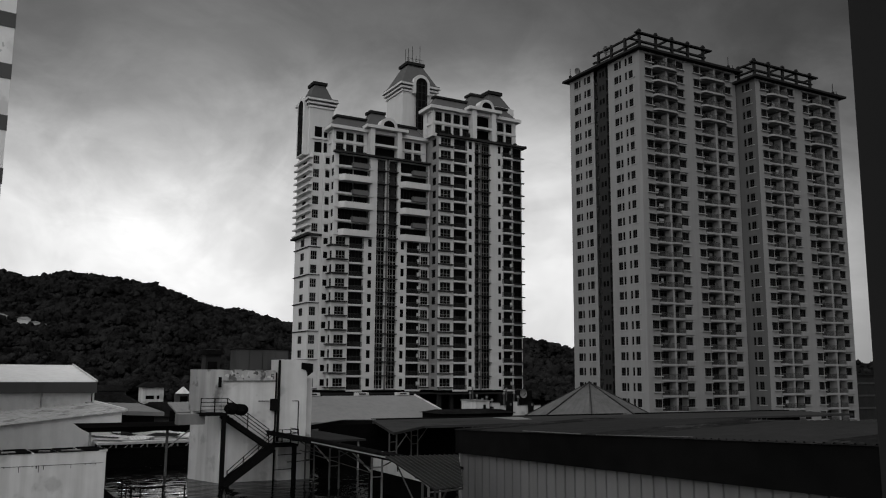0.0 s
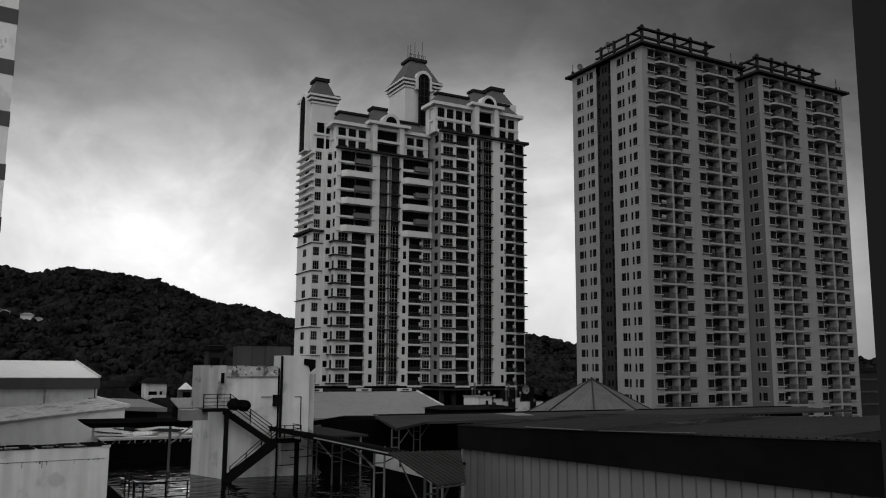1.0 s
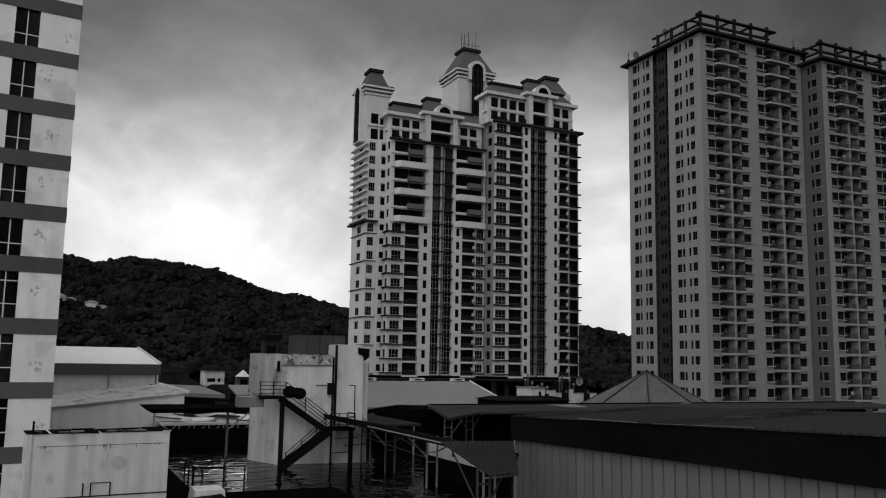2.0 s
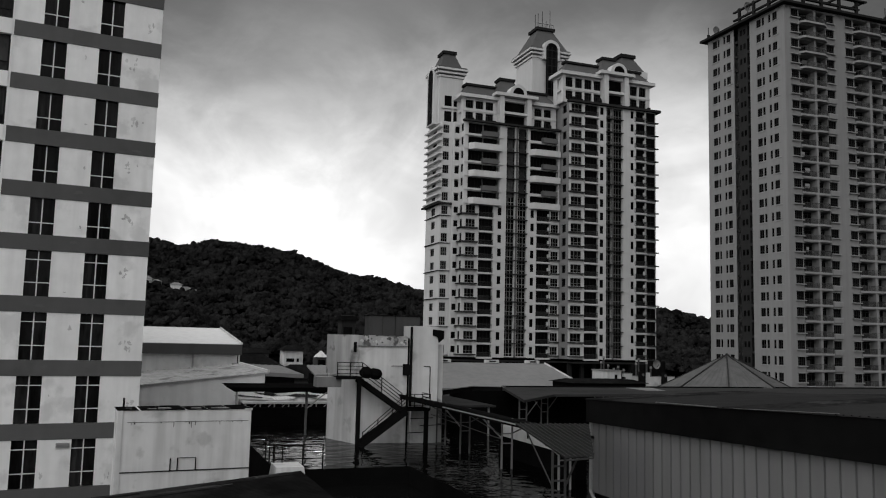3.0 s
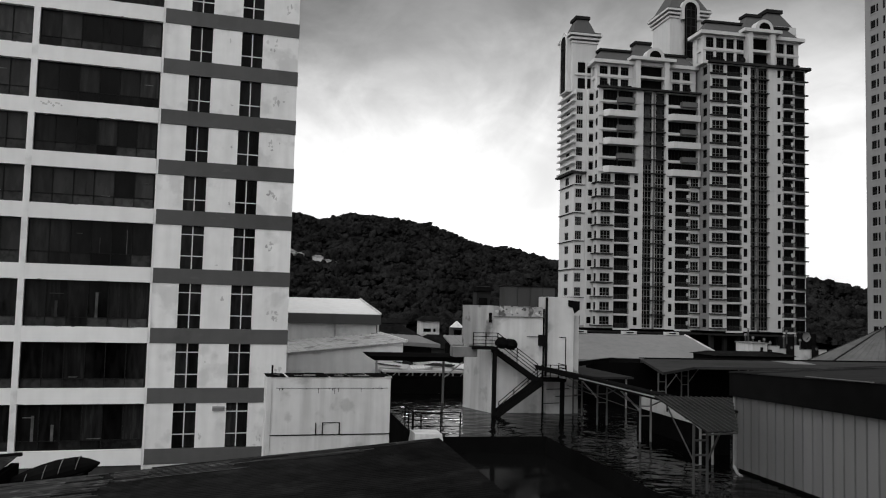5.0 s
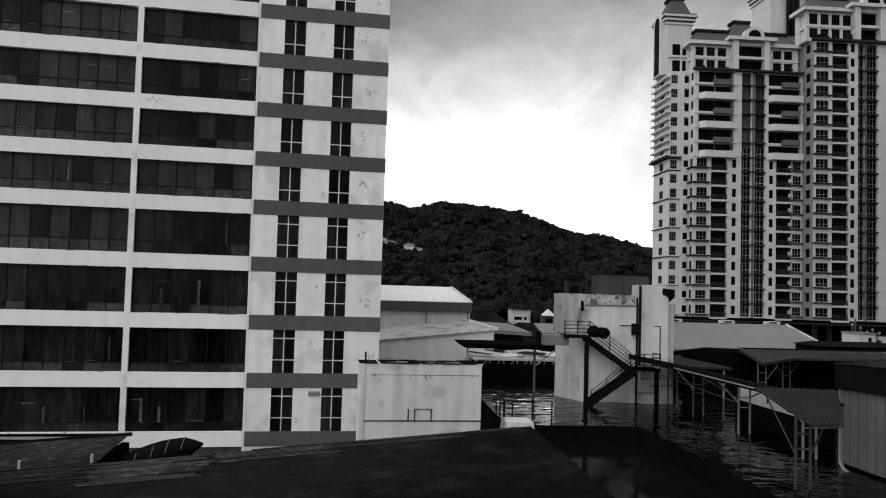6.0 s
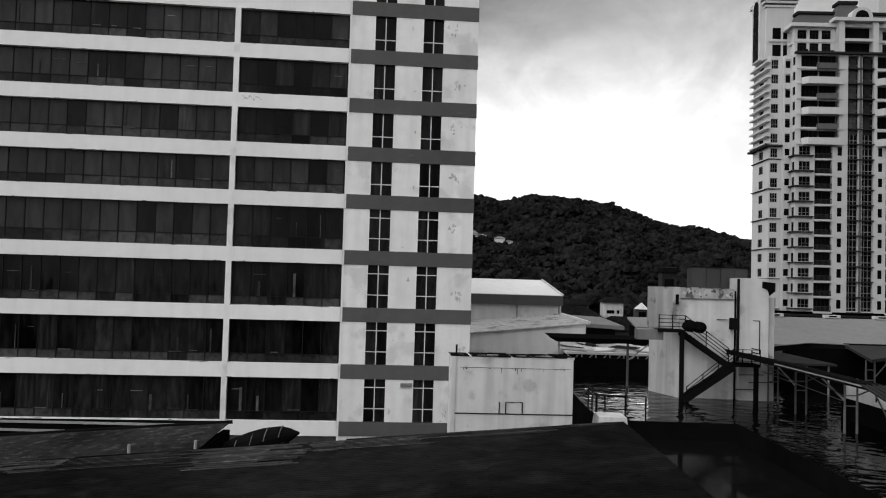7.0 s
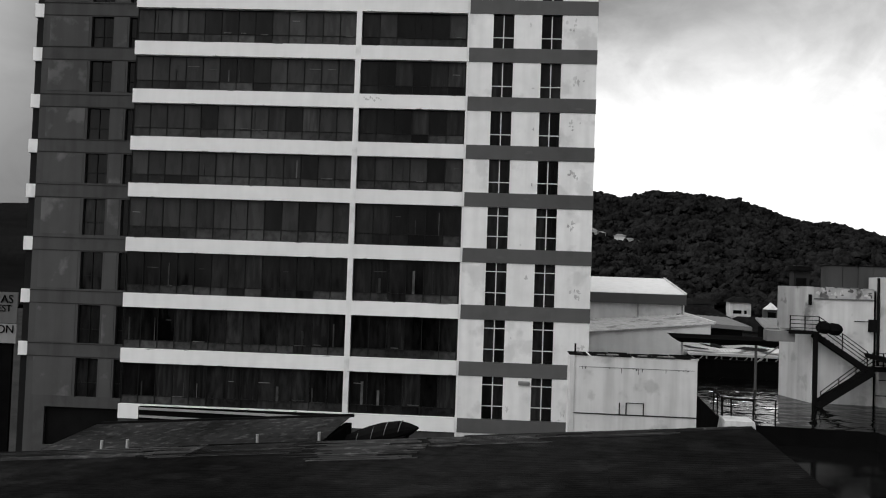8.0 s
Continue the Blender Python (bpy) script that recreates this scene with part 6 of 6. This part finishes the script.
    for u, v, w, z0, z1, gable in ((24.8, 148, 3.4, -4.6, -2.4, 0), (31.2, 150, 1.6, -4.0, -3.5, 1), (17.5, 150, 5.0, -6.0, -3.0, 2)):
        h = thing("small_house", GA, (u + w / 2, v, STREET), "small white house at the foot of the hill", "house", "small houses")
        part("wall", Mesh().box((u, v, STREET), (u + w, v + 4, z1)), (M_STUCCO, M_GREYWALL, M_GREYWALL)[gable], h)
        if gable == 1:
            part("roof", Mesh().frustum((u - 0.3, v - 0.3, u + w + 0.3, v + 2.3, z1), (u + w / 2 - 0.08, v + 0.9, u + w / 2 + 0.08, v + 1.1, z1 + 1.15)), M_STUCCO, h, "pale pyramid roof")
        else:
            part("roof", Mesh().frustum((u - 0.5, v - 0.5, u + w + 0.5, v + 4.5, z1), (u + 0.8, v + 1, u + w - 0.8, v + 3, z1 + 0.9)), M_ROOF_D, h)
        for k, (a0, a1) in enumerate(((0.15, 0.55), (0.68, 0.8)) if gable != 1 else ((0.1, 0.9),)):
            # Dark sheet proud of the wall stands in for a shaded porch.
            part("opening", Mesh().box((u + w * a0, v - 0.03, z1 - 1.95), (u + w * a1, v + 0.02, z1 - (1.35 if gable != 1 else 0.45))), M_GLASS_FAR, h)
    lt = thing("lookout_house", GA, (30.5, 126, STREET), "narrow weathered house with a flat dark roof among trees", "house")
    part("wall", Mesh().box((29.5, 125, STREET), (31.6, 127.5, 2.75)), M_T2_STRIP, lt)
    part("roof", Mesh().frustum((29.0, 124.5, 32.1, 128, 2.75), (29.4, 124.9, 31.7, 127.6, 3.4)), M_ROOF_D, lt)
    part("roof_rim", Mesh().box((29.4, 124.85, 3.4), (31.6, 124.95, 3.46)), M_GREYWALL, lt)
    part("opening", Mesh().box((29.8, 124.96, 0.6), (31.2, 125.02, 1.7)), M_GLASS_FAR, lt)
    # dark tiled roofs among the trees at the hill's foot
    for k, (u, v, w, z) in enumerate(((6, 132, 12, -2.6), (13, 128, 9, -3.4), (22, 138, 9, -5.2), (-10, 140, 14, -2.0))):
        h = thing("tiled_house", GA, (u + w / 2, v, STREET), "dark-roofed house among trees", "house", "tiled houses")
        part("wall", Mesh().box((u, v, STREET), (u + w, v + 8, z - 1.6)), M_GREYWALL, h)
        part("roof", Mesh().frustum((u - 0.6, v - 0.6, u + w + 0.6, v + 8.6, z - 1.6), (u + 3, v + 3.6, u + w - 3, v + 4.4, z + 0.6)), M_ROOF_D, h)


left_sheds()


# ---------------------------------------------------------------- near corrugated roof below the eye
def near_roof():
    r = thing("near_roof", GA, (-10, 14, STREET), "dark weathered corrugated roof with worn patches", "roof")
    u1, v1, v0 = 4.23, 22.2, 2.2

    def z(u):
        return -3.5 - 0.1 * (u1 - u)
    part("block", Mesh().prism([(-32, STREET), (u1 - 0.15, STREET), (u1 - 0.15, z(u1) - 0.12), (-32, z(-32) - 0.12)], 1, v0, v1 - 0.15), M_BLACK, r)
    rnd = random.Random(3)
    nu, nv = 10, 5
    for i in range(nu):
        for j in range(nv):
            a, b = u1 - 3.6 * (i + 1), u1 - 3.6 * i + 0.08
            c, d = v0 + 4.0 * j, v0 + 4.0 * (j + 1) + 0.06
            lift = 0.02 * ((i + j) % 2) + rnd.uniform(0, 0.012)
            m = ribbed((b, c, z(b) + lift), (b, d, z(b) + lift), (a, d, z(a) + lift + 0.015), (a, c, z(a) + lift + 0.015), 24, 0.02, 0.026)
            part("roof_sheet", m, M_ROOF_D, r)
    for a, b, c, d in ((-4.0, -7.0, 19.4, 22.1), (-0.6, -3.65, 20.85, 22.15), (2.6, -0.5, 21.3, 22.15), (-7.1, -11.2, 20.5, 22.1), (-11.2, -17.5, 20.9, 22.1), (3.9, 2.4, 21.75, 22.15)):
        n = int((d - c) / 0.085)
        for k in range(n):                              # each worn rib ends where the wear ends
            p, q = c + (d - c) * k / n, c + (d - c) * (k + 0.93) / n
            e0, e1 = a + rnd.uniform(-0.9, 0.3), b + rnd.uniform(-0.4, 1.0)
            part("worn_rib", Mesh().prism([(e0, z(e0) + 0.03), (e1, z(e1) + 0.03), (e1, z(e1) + 0.054), (e0, z(e0) + 0.054)], 1, p, q), M_ROOF_PATCH if rnd.random() < 0.75 else M_ROOF_WORN, r, "pale worn roof rib")
    part("verge", Mesh().box((u1 - 0.1, v0, -3.75), (u1 + 0.05, v1 + 0.1, -3.53)), M_STEEL_D, r)
    part("far_edge", Mesh().prism([(u1, -3.5), (u1, -3.62), (-32, z(-32) - 0.12), (-32, z(-32))], 1, v1 - 0.02, v1 + 0.12), M_STEEL_D, r)
    # rising sheet behind it
    q = thing("rising_roof", GA, (-17, 24, STREET), "worn corrugated roof slope rising behind the near roof", "roof")
    ua, ub = -6.95, -15.5

    def zt(u):
        return -4.44 - 0.091 * (ua - u)
    for i in range(3):
        a, b = ua - 2.88 * i, ua - 2.88 * (i + 1)
        part("roof_sheet", ribbed((a - 0.1, v1 + 3.4, zt(a)), (b - 0.1, v1 + 3.4, zt(b)), (b, v1 + 0.2, z(b) + 0.02), (a, v1 + 0.2, z(a) + 0.02), 20, 0.02, 0.006), M_ROOF_SPECK, q)
    part("end_board", Mesh().prism([(ua, v1 + 0.2), (ua - 0.05, v1 + 3.4), (ua - 0.25, v1 + 3.4), (ua - 0.2, v1 + 0.2)], 2, -6.0, z(ua) - 0.02), M_BLACK, q)
    part("ridge_cap", Mesh().bar((ua, v1 + 3.45, zt(ua) + 0.03), (ub, v1 + 3.45, zt(ub) + 0.03), 0.1), M_STEEL_D, q)
    part("block", Mesh().prism([(ub + 0.1, STREET), (ua - 0.3, STREET), (ua - 0.3, z(ua) - 0.15), (ub + 0.1, z(ub) - 0.15)], 1, v1 + 0.3, v1 + 3.3), M_BLACK, q)
    for u in (-6.99, -8.77, -12.66, -13.45):
        d = thing("vent_stub", GA, (u, v1 + 0.05, z(u)), "short pale vent stub on the roof edge", "pipe", "vent stubs")
        part("pipe", Mesh().tube((u, v1 + 0.05, z(u) - 0.02), (u, v1 + 0.05, z(u) + 0.28), 0.045, 8), M_STEEL_L, d)
    # black barrel skylight with pale hoops
    k = thing("barrel_skylight", GA, (-5.4, 25.4, -5.4), "black barrel skylight with pale hoops", "skylight")
    crown = ((-7.08, -4.96, 0.20), (-6.6, -4.74, 0.30), (-6.2, -4.58, 0.34), (-5.8, -4.45, 0.34), (-5.3, -4.37, 0.28), (-5.0, -4.42, 0.18), (-4.75, -4.52, 0.03))
    spine = [(u, top - r0, r0) for u, top, r0 in crown]
    shell = Mesh()
    for (p, zp, rp), (q, zq, rq) in zip(spine, spine[1:]):
        shell.tube((p, 25.0, zp), (q, 25.0, zq), rp, 14, rq)
    part("shell", shell, M_BLACK, k)
    for p, zp, rp in ((-6.62, -5.045, 0.30), (-6.15, -4.905, 0.34), (-5.75, -4.775, 0.335), (-5.32, -4.66, 0.285)):
        hoop, n = Mesh(), 12
        for i in range(n + 1):
            a = math.pi * i / n
            for dr, du in ((0.004, -0.009), (0.004, 0.009), (0.024, 0.009), (0.024, -0.009)):
                hoop.v.append((p + 0.06 * math.sin(a) + du, 25.0 + (rp + dr) * math.cos(a), zp + (rp + dr) * math.sin(a)))
        for i in range(n):
            for e in range(4):
                f = (e + 1) % 4
                hoop.f.append((4 * i + e, 4 * i + f, 4 * i + 4 + f, 4 * i + 4 + e))
                hoop.m.append(0)
        part("hoop", hoop, M_CONC, k)
    part("kerb", Mesh().prism([(-7.1, STREET), (-5.1, STREET), (-5.1, -4.78), (-6.2, -5.02), (-7.1, -5.2)], 1, 24.7, 25.3), M_BLACK, k)


near_roof()


def block_forecourt():
    g = thing("gutter_pipes", GB, (-16, 54.2, STREET), "pale pipes along the foot of the striped block", "pipes")
    for a, b, z in ((-22.3, -9.4, -9.25), (-22.3, -16.0, -9.75), (-16.0, -12.4, -9.9)):
        part("pipe", Mesh().bar((a, 54.3, z), (b, 54.3, z - 0.1), 0.14), M_STEEL_L, g)
    part("backing", Mesh().box((-22.4, 54.4, STREET), (-9.3, 54.85, -9.15)), M_BLACK, g)
    s = thing("sign_board", GB, (-42, 70, STREET), "weathered grey sign boards with dark lettering", "sign")
    part("board", Mesh().box((-46, 70, -5.15), (-39.8, 70.15, -2.5)), M_T1_GREY, s)
    part("lower_board", Mesh().box((-46, 70, -6.85), (-39.8, 70.15, -5.2)), M_T2, s)
    part("stand", Mesh().box((-45.5, 70.2, STREET), (-40.2, 70.5, -2.6)), M_BLACK, s)
    for text, u, z, size in (("AS", -41.25, -3.42, 1.0), ("EST", -41.55, -4.15, 0.82), ("ON", -41.55, -6.0, 1.0)):
        cu = bpy.data.curves.new("lettering", "FONT")
        cu.body, cu.size, cu.extrude = text, size, 0.02
        cu.materials.append(M_BLACK)
        ob = new("lettering", cu)
        ob.parent = s
        ob.matrix_basis = Matrix.Translation(Vector((u, 69.96, z)) - ORIGIN[s]) @ Matrix.Rotation(radians(90), 4, "X")


block_forecourt()


# ---------------------------------------------------------------- wall of the house the eye looks out from
w = solo("house_pier", Mesh().box((0.0, 0.0, STREET), (1.6, 5.0, 14.0)), M_PIER, 27.0, (0.8, 2.5, STREET), "dark grey rendered house wall beside the outlook", "wall", kind="structure")
w.matrix_world = grid(27.0) @ pose(0.8, 8.0, STREET)


# ---------------------------------------------------------------- pale villas on the hillside
for az, el, s in ((-28.6, 2.75, 1.2), (-27.9, 2.6, 0.9), (-26.6, 2.45, 0.9), (-26.0, 2.25, 0.75), (-25.3, 2.15, 0.65)):
    r = 700
    v = thing("hill_villa", az, (0, r, r * math.tan(radians(el)) - 6), "pale villa among the trees on the hillside", "house", "hillside villas")
    z = r * math.tan(radians(el)) + 8
    part("wall", Mesh().box((-5 * s, r, z - 6), (5 * s, r + 8, z + 1.5)), M_STUCCO, v)
    part("roof", Mesh().frustum((-6 * s, r - 1, 6 * s, r + 9, z + 1.5), (-2 * s, r + 3.5, 2 * s, r + 4.5, z + 3.6 * s)), M_ROOF_L, v)


# ---------------------------------------------------------------- banded low block beyond the twin towers
lb = thing("banded_block", GA, (196, 132, STREET), "low dark block with pale floor bands beyond the towers", "building")
part("wall", Mesh().box((183, 128, STREET), (215, 140, 0.5)), M_T2_STRIP, lb)
for k in range(4):
    part("floor_band", Mesh().box((182.8, 127.8, -1.6 - 2.9 * k), (215.2, 128.0, -1.2 - 2.9 * k)), M_GREYWALL, lb)
part("roof_slab", Mesh().box((182.5, 127.5, 0.5), (215.5, 140.5, 0.9)), M_CAP, lb)
